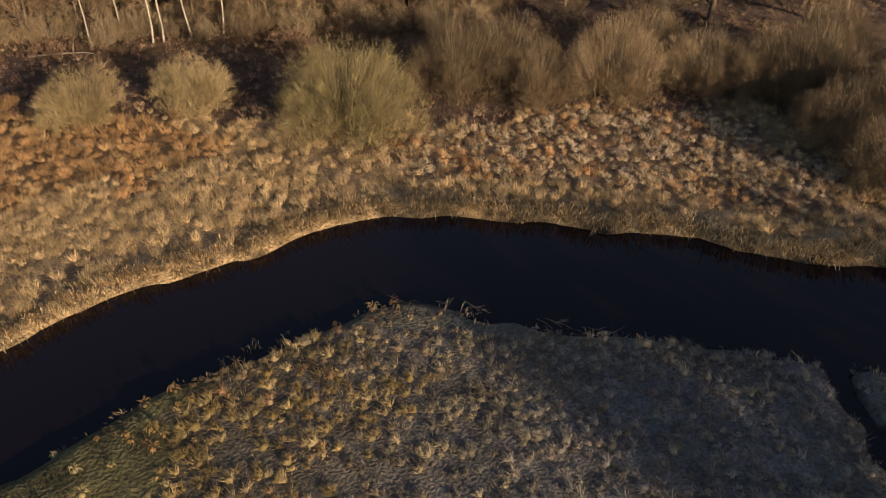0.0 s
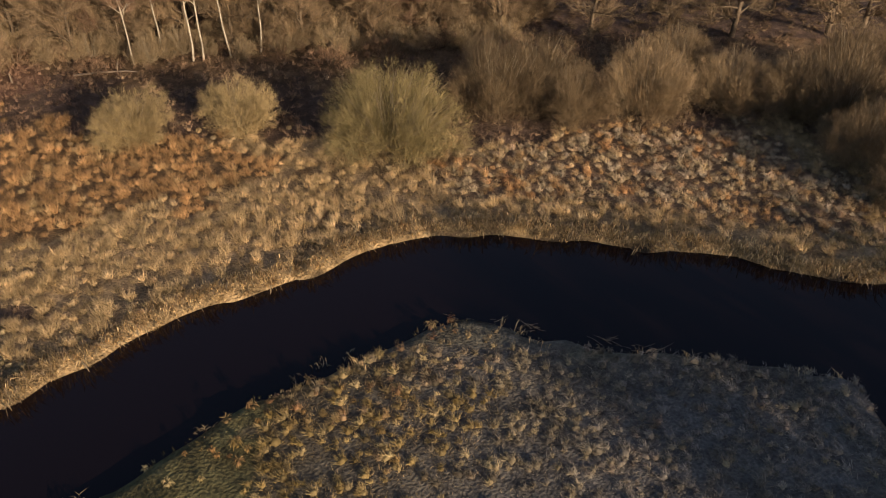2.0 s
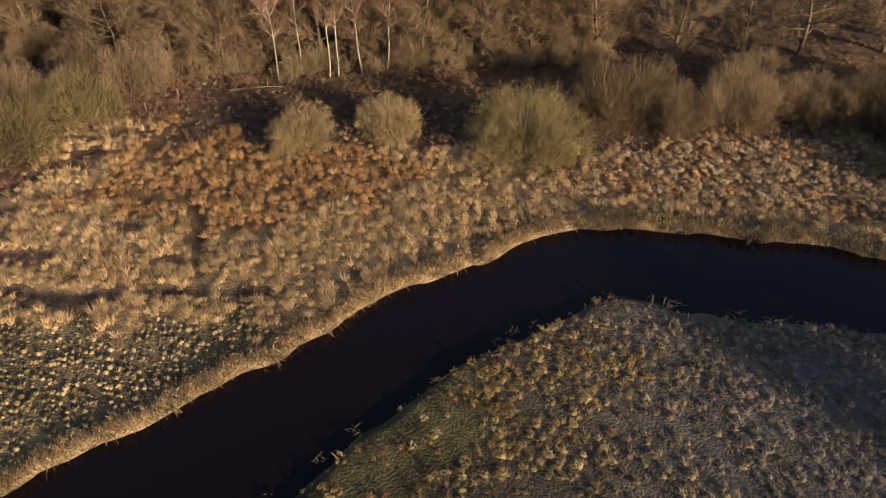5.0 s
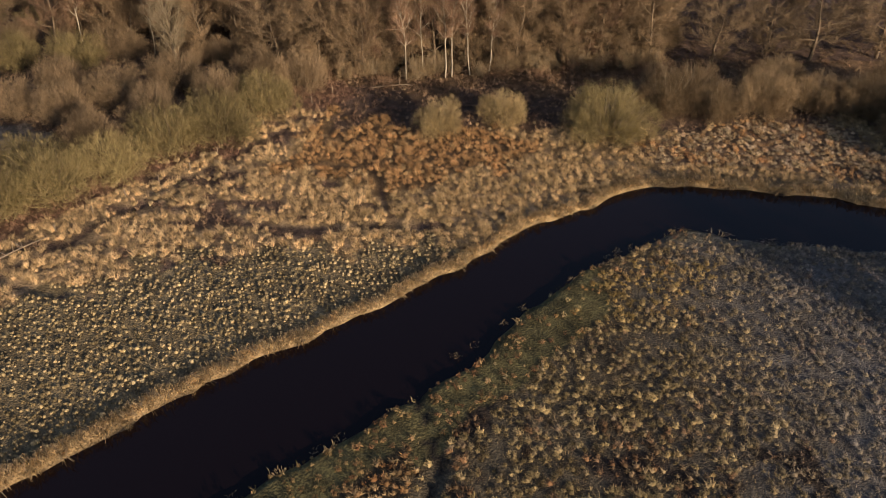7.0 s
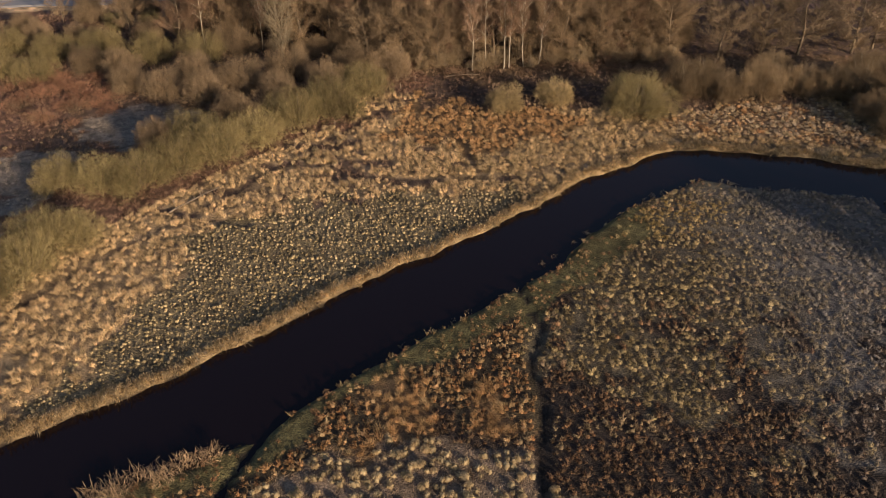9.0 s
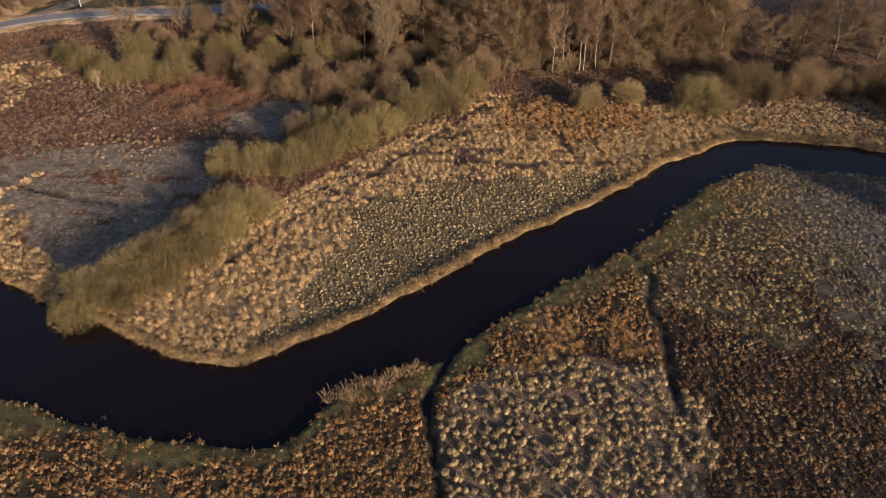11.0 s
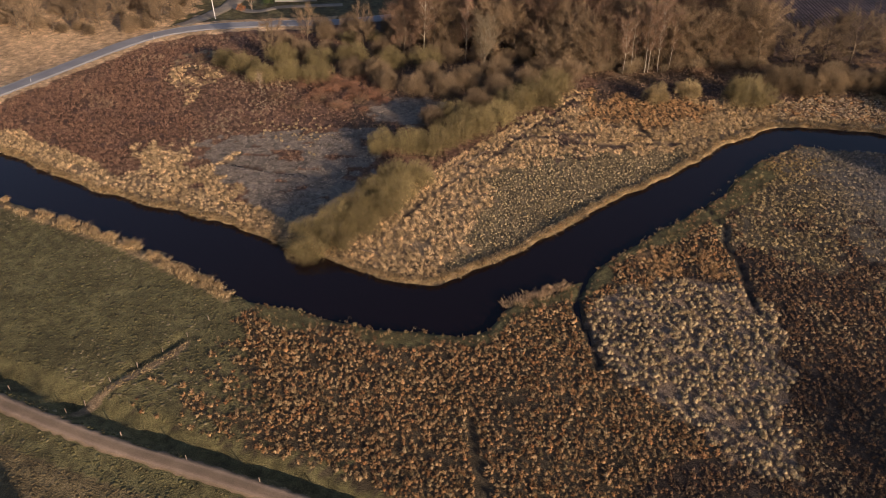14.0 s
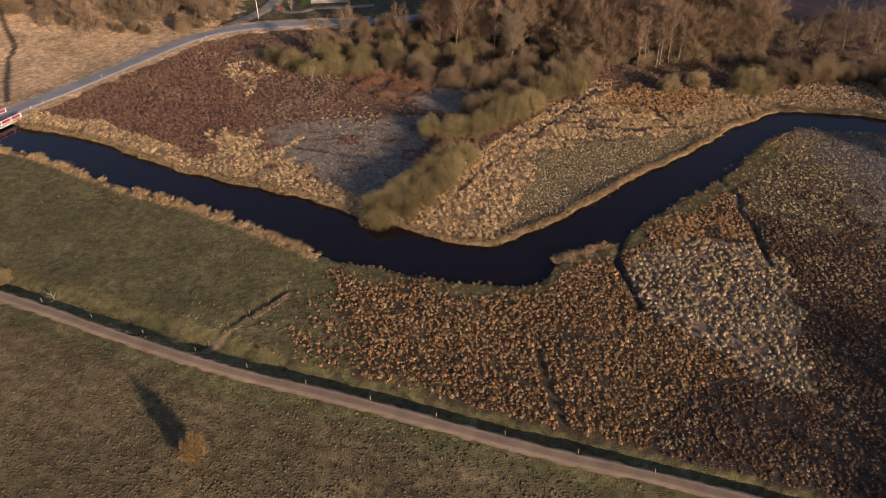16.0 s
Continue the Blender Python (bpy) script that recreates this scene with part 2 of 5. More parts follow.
TUSSOCK_BANK = np.array([(9, 108), (12.5, 114), (14.5, 121), (17.5, 130), (22, 136.5), (30, 138.5), (40, 141.5), (47, 143.5), (54, 144.5), (52, 134), (30, 112), (13, 101)])
RUST_EDGE = np.array([(-34, 80), (-22, 97), (-18.5, 92), (-15.5, 83), (-11.5, 77.5), (-4.6, 73), (2, 70), (9, 67), (9, 62)])
COMBED = np.array([(35, 103), (50, 106), (50.5, 113), (40, 112)])
STRAW_WEST = np.array([(-54, 131), (-45, 135.5), (-44, 142.5), (-35, 144), (-28, 140), (-26.5, 131), (-22.8, 119.6), (-18, 114), (-30, 117), (-42, 123)])
SHADE_FROST = np.array([(-7, 155), (0.6, 166), (9, 166), (9, 153), (1.8, 151)])
GOLD = np.array([(61, 133), (63, 138.5), (69, 142), (77, 142), (73, 136), (67, 133.5)])
SEDGE = np.array([(29.6, 100.6), (39.0, 106.1), (51.0, 105.4), (54.5, 97.8), (52.6, 87.0), (49.6, 81.5), (49.2, 70), (44, 74.4), (37.4, 81.0), (32, 85.5), (29.3, 92.0)])
RUST_FERN = np.array([(34, 162), (40, 170), (52, 169), (60, 163), (66, 162), (56, 156), (44, 153), (36, 155)])
EAST_TUSSOCK = np.array([(70, 160), (76, 167), (98, 168), (101, 160), (99, 153), (84, 155)])


def shore(x, y):
    """The distance from the water's uneven edge; negative in the river."""
    wob = 0.7 * (soft_noise(x, y, 1.7, 9) - 0.5) + 0.9 * (soft_noise(x, y, 5, 10) - 0.5)
    return near_line(x, y, "river", RIVER, RIVER) + wob


def height(x, y):
    """The lie of the land: a flat valley floor, cut by the river and the ditches."""
    x, y = np.asarray(x, float), np.asarray(y, float)
    z = 0.18 * (soft_noise(x, y, 9, 3) - 0.5) + 0.1 * (soft_noise(x, y, 2.3, 4) - 0.5)
    z = z + 5.0 * np.clip((-60 - x) / 60, 0, 1) * np.clip((y - 180) / 50, 0, 1)
    near = (np.abs(x) < 230) & (y > 20) & (y < 270)
    xn, yn = x[near], y[near]
    zn = z[near]
    d = shore(xn, yn)
    zn = np.where(d < 0, -0.42 + 1.2 * np.maximum(d, -1.4), np.minimum(zn, -0.42 + 1.3 * d))
    for key, line, wide, deep in (("east", DITCH_EAST, 0.45, 0.4), ("sedge", DITCH_SEDGE, 0.6, 0.55), ("side", DITCH_TRACK, 1.8, 1.4), ("fence", DITCH_FENCE, 0.8, 0.32), ("north", DITCH_NORTH, 0.5, 0.45), ("notch", DITCH_NOTCH, 0.35, 0.35), ("west", DITCH_WEST, 0.6, 0.5), ("edge", DITCH_EDGE, 0.7, 0.75), ("posts", DITCH_POSTS, 0.4, 0.3), ("gully1", GULLY_1, 0.5, 0.2), ("gully2", GULLY_2, 0.5, 0.18), ("gully3", GULLY_3, 0.4, 0.25), ("gully4", GULLY_4, 0.4, 0.25), ("creek", CREEK, 1.4, 0.25), ("rut", RUT, 0.5, 0.3)):
        zn = zn - deep * (0.6 + 0.6 * soft_noise(xn, yn, 2.5, 11)) * np.exp(-((near_line(xn, yn, key, line) / wide) ** 2))
    td = near_line(xn, yn, "track", TRACK)
    flat = np.clip((2.1 - td) / 0.8, 0, 1)
    zn = zn * (1 - flat) + 0.16 * flat
    rd = near_line(xn, yn, "road", ROAD)
    zn = np.where(rd < 3.0, np.maximum(zn, 0.35), np.where(rd < 6, np.maximum(zn, 0.35 * (6 - rd) / 3 + zn * (rd - 3) / 3), zn))
    zn = np.where((rd < 6) & (d < 2.5), np.minimum(zn, -0.35 + 0.5 * np.maximum(d, -2)), zn)
    z[near] = zn
    return z


# kinds of ground
(WET, STRAW, STRAW_BANK, FROST_TUSSOCK, RUST, RED, GREY, MEADOW_WEST, DUSK, PASTURE, SOUTH_FIELD, RUST_TUSSOCK, SEDGE_PALE, MOSS, POINT, HERB, LITTER, FAR, PLOUGH, FALLOW, SLOPE, LAWN, EAST_MIX) = range(23)
RED_K = RED
SOIL = {
    WET: (0.03, 0.025, 0.02), STRAW: (0.34, 0.245, 0.14), STRAW_BANK: (0.33, 0.235, 0.12), FROST_TUSSOCK: (0.23, 0.18, 0.1),
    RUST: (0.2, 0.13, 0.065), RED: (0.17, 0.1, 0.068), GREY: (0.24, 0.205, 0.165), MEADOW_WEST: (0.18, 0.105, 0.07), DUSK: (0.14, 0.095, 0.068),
    PASTURE: (0.15, 0.132, 0.056), SOUTH_FIELD: (0.19, 0.145, 0.07), RUST_TUSSOCK: (0.08, 0.062, 0.036), SEDGE_PALE: (0.22, 0.165, 0.115),
    MOSS: (0.135, 0.12, 0.052), POINT: (0.105, 0.088, 0.058), HERB: (0.052, 0.039, 0.029), LITTER: (0.19, 0.125, 0.07), FAR: (0.14, 0.1, 0.05),
    PLOUGH: (0.2, 0.125, 0.09), FALLOW: (0.15, 0.1, 0.075), SLOPE: (0.62, 0.43, 0.245), LAWN: (0.12, 0.105, 0.05), EAST_MIX: (0.21, 0.14, 0.085),
}


def kinds(x, y):
    """The kind of ground at each place."""
    x, y = np.asarray(x, float), np.asarray(y, float)
    wx = x + 6 * (soft_noise(x, y, 7, 21) - 0.5) + 5 * (soft_noise(x, y, 1.6, 22) - 0.5)
    wy = y + 6 * (soft_noise(x, y, 7, 23) - 0.5) + 5 * (soft_noise(x, y, 1.6, 24) - 0.5)
    north = y > np.interp(x, NORTH_BANK[:, 0], NORTH_BANK[:, 1]) - 2
    river = np.abs(near_line(x, y, "river", RIVER, RIVER))
    k = np.full(x.shape, FAR)
    # the north side
    k[north] = STRAW
    k[north & (wy > 158) & ((x < 30) | (wy > 168))] = MEADOW_WEST
    k[north & inside(wx, wy, RUST_FERN)] = RUST
    k[north & inside(wx, wy, EAST_TUSSOCK)] = EAST_MIX
    k[north & (x > 74) & (river < 3.5)] = STRAW
    k[north & (wx > 40) & (wy > 166 + 0.04 * (x - 40))] = DUSK
    k[north & inside(wx, wy, TUSSOCK_BANK)] = FROST_TUSSOCK
    west = north & ((x + 13) * 50 - (y - 111.5) * 41 < 0) & (x < 30)
    k[west] = MEADOW_WEST
    k[west & inside(wx, wy, RED_REED)] = RED_K
    k[west & inside(wx, wy, STRAW_WEST) & (soft_noise(x - y, 0.5 * (x + y), 3.0, 47) > 0.26)] = STRAW
    k[west & inside(wx, wy, PALE_REED) & (soft_noise(x + 0.6 * y, 2 * (y - 0.6 * x), 1.6, 50) > 0.5)] = STRAW
    k[west & inside(wx, wy, GREY_MEADOW) & (soft_noise(x + 0.3 * y, 2.2 * y, 3.4, 49) < 0.86)] = GREY
    k[west & (river < 6 + 3 * (soft_noise(x, y, 6, 31) - 0.5))] = STRAW
    k[north & (wy > 176) & (x > -10)] = LITTER
    k[north & (wy > 150) & (x > -10) & (x < 32) & (((x + 13) * 50 - (y - 118) * 41) < 0)] = DUSK
    k[north & inside(wx, wy, SHADE_FROST)] = GREY
    # broken strips of darker ground colour along these ditches and gullies
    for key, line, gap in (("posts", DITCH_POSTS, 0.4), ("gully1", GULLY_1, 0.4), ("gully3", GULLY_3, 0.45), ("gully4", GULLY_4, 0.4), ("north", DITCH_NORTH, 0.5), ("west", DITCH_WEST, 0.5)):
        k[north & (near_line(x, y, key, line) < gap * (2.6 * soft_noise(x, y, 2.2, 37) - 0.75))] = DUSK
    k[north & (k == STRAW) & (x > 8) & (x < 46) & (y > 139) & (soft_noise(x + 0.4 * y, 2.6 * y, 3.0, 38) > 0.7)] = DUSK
    k[north & (x > 74) & (y > 186)] = FALLOW
    k[north & (x > 80) & (y > 209 - 0.1 * (x - 85)) & (y < 330)] = PLOUGH
    beyond = (y > np.interp(x, ROAD[:, 0], ROAD[:, 1])) & north & (x < 40)
    k[beyond] = SLOPE
    k[beyond & (y > 198) & (wx > -60)] = LAWN
    k[north & (near_line(x, y, "road", ROAD) < 3.6 + 1.4 * soft_noise(x, y, 3, 56)) & (x < -20)] = SLOPE
    k[north & ~beyond & (y > 300)] = FAR
    k[north & (river < 1.0)] = STRAW_BANK
    # the south side
    south = ~north
    k[south] = RUST_TUSSOCK
    k[south & (wx > 42) & (wy < 126) & ((x > 52.5) | (wy < 108))] = HERB
    k[south & (wx > 28) & (wy > 104 + 0.4 * (x - 28)) & (x < 53)] = RUST_TUSSOCK
    k[south & (wx > 54) & (wy > 114 + 18 * (soft_noise(x, y, 5, 48) - 0.5) + 18 * (soft_noise(x, y, 1.4, 57) - 0.5))] = POINT
    # near corner gets the darker herb colours, partly in place of shade
    k[south & (wx > 24) & (wy < 64 + 0.75 * (x - 24))] = HERB
    k[south & inside(x + 0.45 * (wx - x), y + 0.45 * (wy - y), SEDGE)] = SEDGE_PALE
    k[south & inside(wx, wy, COMBED) & (soft_noise(x, y, 3, 40) > 0.4)] = RUST
    k[south & (river < np.where(x > 66, 0.6, 2.5) + 3 * (soft_noise(x, y, 5, 33) - 0.5))] = MOSS
    k[south & (x > 51.5) & (x < 66) & (river < 4.4 + 3 * (soft_noise(x, y, 4, 35) - 0.5)) & (y < 139)] = MOSS
    fence = (x + 34.3) * 15.6 - (y - 80.8) * 12.8
    k[south & (fence + 8 * (soft_noise(x, y, 4, 34) - 0.5) < 50)] = PASTURE
    ty = np.interp(x, TRACK[:, 0], TRACK[:, 1])
    k[y < ty] = SOUTH_FIELD
    k[south & (near_line(x, y, "track", TRACK) < 4.0)] = PASTURE
    k[south & inside(wx, wy, RUST_EDGE) & (soft_noise(x, y, 0.7, 46) < 0.92 - 0.6 * np.clip((fence - 40) / 330, 0, 1))] = PASTURE
    k[south & (near_line(x, y, "side", DITCH_TRACK) < 1.3 + soft_noise(x, y, 2, 43))] = PASTURE
    k[south & (near_line(x - 1.0, y + 0.9, "fence", DITCH_FENCE) < 0.9 * soft_noise(x, y, 2, 55) + 0.1)] = STRAW
    k[near_line(x, y, "creek", CREEK) < 0.7] = DUSK
    # dark wet soil on the ditch floors, its colour also standing in for their shadow
    k[south & (np.minimum(near_line(x, y, "east", DITCH_EAST), near_line(x, y, "sedge", DITCH_SEDGE)) < 0.65 * soft_noise(x, y, 1.5, 39)) | (south & (near_line(x, y, "edge", DITCH_EDGE) < 0.6))] = WET
    k[south & (river < 2.2) & (x < -20)] = STRAW_BANK
    k[near_line(x, y, "river", RIVER, RIVER) < -0.2] = WET
    return k


# one sheet of ground that reaches the horizon
def axis(low, high, step):
    core = np.arange(low, high + step / 2, step)
    grow = np.cumsum(step * 1.35 ** np.arange(1, 24))
    return np.r_[low - grow[::-1], core, high + grow]


gx, gy = np.meshgrid(axis(-132, 122, 0.6), axis(44, 236, 0.6))
nx, ny = gx.shape[1], gx.shape[0]
gx, gy = gx.ravel(), gy.ravel()
gk = kinds(gx, gy)
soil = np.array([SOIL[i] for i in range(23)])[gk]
soil = soil * (0.62 + 0.5 * soft_noise(gx, gy, 1.3, 41))[:, None] * (0.8 + 0.4 * soft_noise(gx, gy, 6, 42))[:, None]
frost = np.clip((gx - 66) / 14, 0, 1) * np.isin(gk, [POINT, MOSS]) * (0.4 + 0.6 * soft_noise(gx, gy, 3, 45))
soil = soil * (1 - frost[:, None]) + np.array((0.15, 0.14, 0.13)) * frost[:, None]
mown = 1 + 0.12 * np.sin(near_line(gx, gy, "track", TRACK) * 2.4) * (gk == SOUTH_FIELD)
soil = soil * mown[:, None]
gz = height(gx, gy)
cell = (np.arange(ny - 1)[:, None] * nx + np.arange(nx - 1)).ravel()
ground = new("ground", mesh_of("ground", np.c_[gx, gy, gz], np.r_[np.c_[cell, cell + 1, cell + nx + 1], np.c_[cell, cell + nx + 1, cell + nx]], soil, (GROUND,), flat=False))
tagged(ground, "flat frosty valley floor of dry grass, moss and dark wet soil", "ground", kind="structure")


def water_sheet():
    bm = bmesh.new()
    w = [bm.verts.new(p) for p in ((-205, 140, -0.42), (-80, 115, -0.42), (-40, 98, -0.42), (-10, 88, -0.42), (225, 88, -0.42), (225, 205, -0.42), (-205, 205, -0.42))]
    bm.faces.new(w)
    return bm_mesh("river", bm, WATER)


tagged(new("river", water_sheet()), "calm dark river with a faint blue sky reflection", "river", kind="structure")


def ribbon(name, line, half, lift, material, tints=None, edge=0.15):
    """A way laid on the ground along a line, a little uneven at its edges, with a rounded crown and its sides let into the ground."""
    d = np.gradient(line, axis=0)
    d /= np.linalg.norm(d, axis=1)[:, None]
    side = np.c_[-d[:, 1], d[:, 0]]
    across = np.array([-1.15, -1.0, -0.6, -0.25, 0.25, 0.6, 1.0, 1.15])
    rough = 1 + edge * (RNG.random((len(line), 1)) - 0.5) * (np.abs(across) > 0.9)
    p = line[:, None, :] + side[:, None, :] * (across * rough * half)[..., None]
    z = np.broadcast_to(lift(p[..., 0], p[..., 1]), p.shape[:2]) + np.array([-0.25, 0, 0.03, 0.05, 0.05, 0.03, 0, -0.25])
    n, m = p.shape[:2]
    c = (np.arange(n - 1)[:, None] * m + np.arange(m - 1)).ravel()
    tris = np.r_[np.c_[c, c + m, c + m + 1], np.c_[c, c + m + 1, c + 1]][:, ::-1]
    tint = None if tints is None else np.tile(np.array(tints)[[0, 0, 1, 2, 2, 1, 0, 0]], (n, 1))
    return new(name, mesh_of(name, np.c_[p.reshape(-1, 2), z.ravel()], tris, tint, (material,), flat=False))


def track_lift(x, y):
    return height(x.ravel(), y.ravel()).reshape(x.shape) * 0 + 0.22


tagged(ribbon("dirt_track", smooth_line(TRACK, 0.7) + np.array([0.1, 0.25]), 1.05, track_lift, GRAVEL, [(0.19, 0.14, 0.085), (0.39, 0.28, 0.19), (0.27, 0.195, 0.125)], 0.35), "pale brown gravel farm track with worn wheel ruts", "track", kind="structure")
tagged(ribbon("road", smooth_line(ROAD, 1.0), 2.0, lambda x, y: 0.45 + 0 * x, TARMAC), "narrow grey asphalt road with white edge lines", "road", kind="structure")

# ---- dry grass, sedge and herbs ----
def blades(foot, mid, tip, wide, tint):
    """Bent, tapering blades, widest in the middle; without a middle they are straight."""
    n = len(foot)
    turn = RNG.random(n) * math.pi
    side = np.c_[np.cos(turn), np.sin(turn), 0.3 * np.sin(3 * turn)] * wide[:, None] / 2
    if mid is None:
        verts = np.stack([foot - side, foot + side, tip], 1).reshape(-1, 3)
        return verts, np.arange(3 * n).reshape(-1, 3), np.repeat(tint, 3, axis=0)
    verts = np.stack([foot, mid - side, mid + side, tip], 1).reshape(-1, 3)
    base = np.arange(n)[:, None] * 4
    tris = np.stack([base + [0, 1, 2], base + [1, 3, 2]], 1).reshape(-1, 3)
    return verts, tris, np.repeat(tint, 4, axis=0)


def domes(x, y, z, radius, tall, tint, rng):
    """The dense lumpy hearts of tussocks."""
    n, k = len(x), 6
    ang = np.arange(k) * 2 * math.pi / k + rng.random((n, 1)) * 6
    r = radius[:, None] * (0.45 + 0.95 * rng.random((n, k)))
    low = np.stack([x[:, None] + np.cos(ang) * r, y[:, None] + np.sin(ang) * r, np.broadcast_to(z[:, None] - 0.08, (n, k))], -1)
    r2 = r * (0.62 + 0.25 * rng.random((n, k)))
    high = np.stack([x[:, None] + np.cos(ang + 0.4) * r2, y[:, None] + np.sin(ang + 0.4) * r2, z[:, None] + tall[:, None] * (0.2 + 0.75 * rng.random((n, k)))], -1)
    top = np.stack([x + 0.2 * radius * (rng.random(n) - 0.5), y + 0.2 * radius * (rng.random(n) - 0.5), z + tall * (0.9 + 0.2 * rng.random(n))], -1)[:, None]
    verts = np.concatenate([low, high, top], 1).reshape(-1, 3)
    cell = []
    for i in range(k):
        j = (i + 1) % k
        cell += [(i, j, k + j), (i, k + j, k + i), (k + i, k + j, 2 * k)]
    tris = (np.arange(n)[:, None, None] * (2 * k + 1) + np.array(cell)).reshape(-1, 3)
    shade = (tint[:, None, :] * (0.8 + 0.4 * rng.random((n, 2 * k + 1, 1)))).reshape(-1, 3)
    return verts, tris, shade


def scatter(box, per_m2, wanted, seed):
    """Places of the wanted kinds of ground, evenly strewn over a box."""
    rng = np.random.default_rng(seed)
    x0, y0, x1, y1 = box
    n = int((x1 - x0) * (y1 - y0) * per_m2)
    step = 1 / math.sqrt(per_m2)
    ii, jj = np.meshgrid(np.arange(x0, x1, step), np.arange(y0, y1, step))
    x = ii.ravel() + (rng.random(ii.size) - 0.5) * step * 1.7
    y = jj.ravel() + (rng.random(ii.size) - 0.5) * step * 1.7
    keep = np.isin(kinds(x, y), wanted)
    x, y = x[keep], y[keep]
    keep = x < 55 + 0.47 * (y - 55)
    x, y = x[keep], y[keep]
    keep = (near_line(x, y, "track", TRACK) > 1.2) & (near_line(x, y, "road", ROAD) > 2.7)
    for key, gap in (("east", 0.65), ("sedge", 0.65), ("north", 0.6), ("notch", 0.12), ("west", 0.6), ("rut", 0.5)):
        keep &= near_line(x, y, key, RIVER) > gap
    for key in ("posts", "gully3", "gully4"):
        keep &= near_line(x, y, key, RIVER) > 0.4
    keep &= near_line(x, y, "edge", RIVER) > 0.6
    for key in ("side", "fence"):
        keep &= near_line(x, y, key, RIVER) > 0.6
    return x[keep], y[keep]


def droop(here, out, reach, t, shag, rng):
    """Blades that rise from the middle of a tussock and fall over its sides."""
    m = len(out)
    reach = reach * (0.75 + 0.45 * rng.random(m))
    up = np.array([0, 0, 1.0])
    foot = here + out * (0.12 * reach)[:, None] + up * (0.85 * t)[:, None]
    mid = here + out * (0.7 * reach)[:, None] + up * (t * (0.75 + (0.25 + 0.35 * shag) * rng.random(m)))[:, None]
    tip = here + out * ((0.95 + 0.35 * shag) * reach)[:, None] + up * (t * (0.05 + (0.4 + 0.7 * shag) * rng.random(m)))[:, None]
    return foot, mid, tip


def tussock_mesh(seed):
    """One sedge tussock: a round heart under a mop of fine blades."""
    rng = np.random.default_rng(seed)
    m = 150
    tone = np.array([(0.5, 0.375, 0.2), (0.63, 0.49, 0.28), (0.56, 0.43, 0.235), (0.51, 0.38, 0.2)][seed % 4])
    ang = rng.random(m) * 2 * math.pi
    out = np.c_[np.cos(ang), np.sin(ang), np.zeros(m)]
    t = 0.44 * (0.75 + 0.35 * rng.random(m))
    foot, mid, tip = droop(np.zeros((m, 3)), out, np.full(m, 0.38), t, 0.3, rng)
    v, f, c = blades(foot, mid, tip, 0.035 * (0.6 + 0.8 * rng.random(m)), tone * (0.65 + 0.6 * rng.random((m, 1))))
    # the heart's colour is darkened a little, as shade under the mop
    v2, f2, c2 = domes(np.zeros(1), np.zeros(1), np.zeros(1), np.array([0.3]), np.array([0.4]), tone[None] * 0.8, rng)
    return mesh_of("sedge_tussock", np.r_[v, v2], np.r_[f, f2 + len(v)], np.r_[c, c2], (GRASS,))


TUSSOCKS = [tussock_mesh(s) for s in range(400, 410)]


def lone_tussock(x, y, size):
    ob = tagged(new("sedge_tussock", TUSSOCKS[int(x * 7 + y * 13) % 10]), "round pale cream sedge tussock in the marsh", "sedge tussock", group="sedge tussocks")
    ob.matrix_basis = pose(x, y, float(height(np.array([x]), np.array([y]))[0]), 0, 0, (x * 77) % 360) @ Matrix.Scale(size, 4)


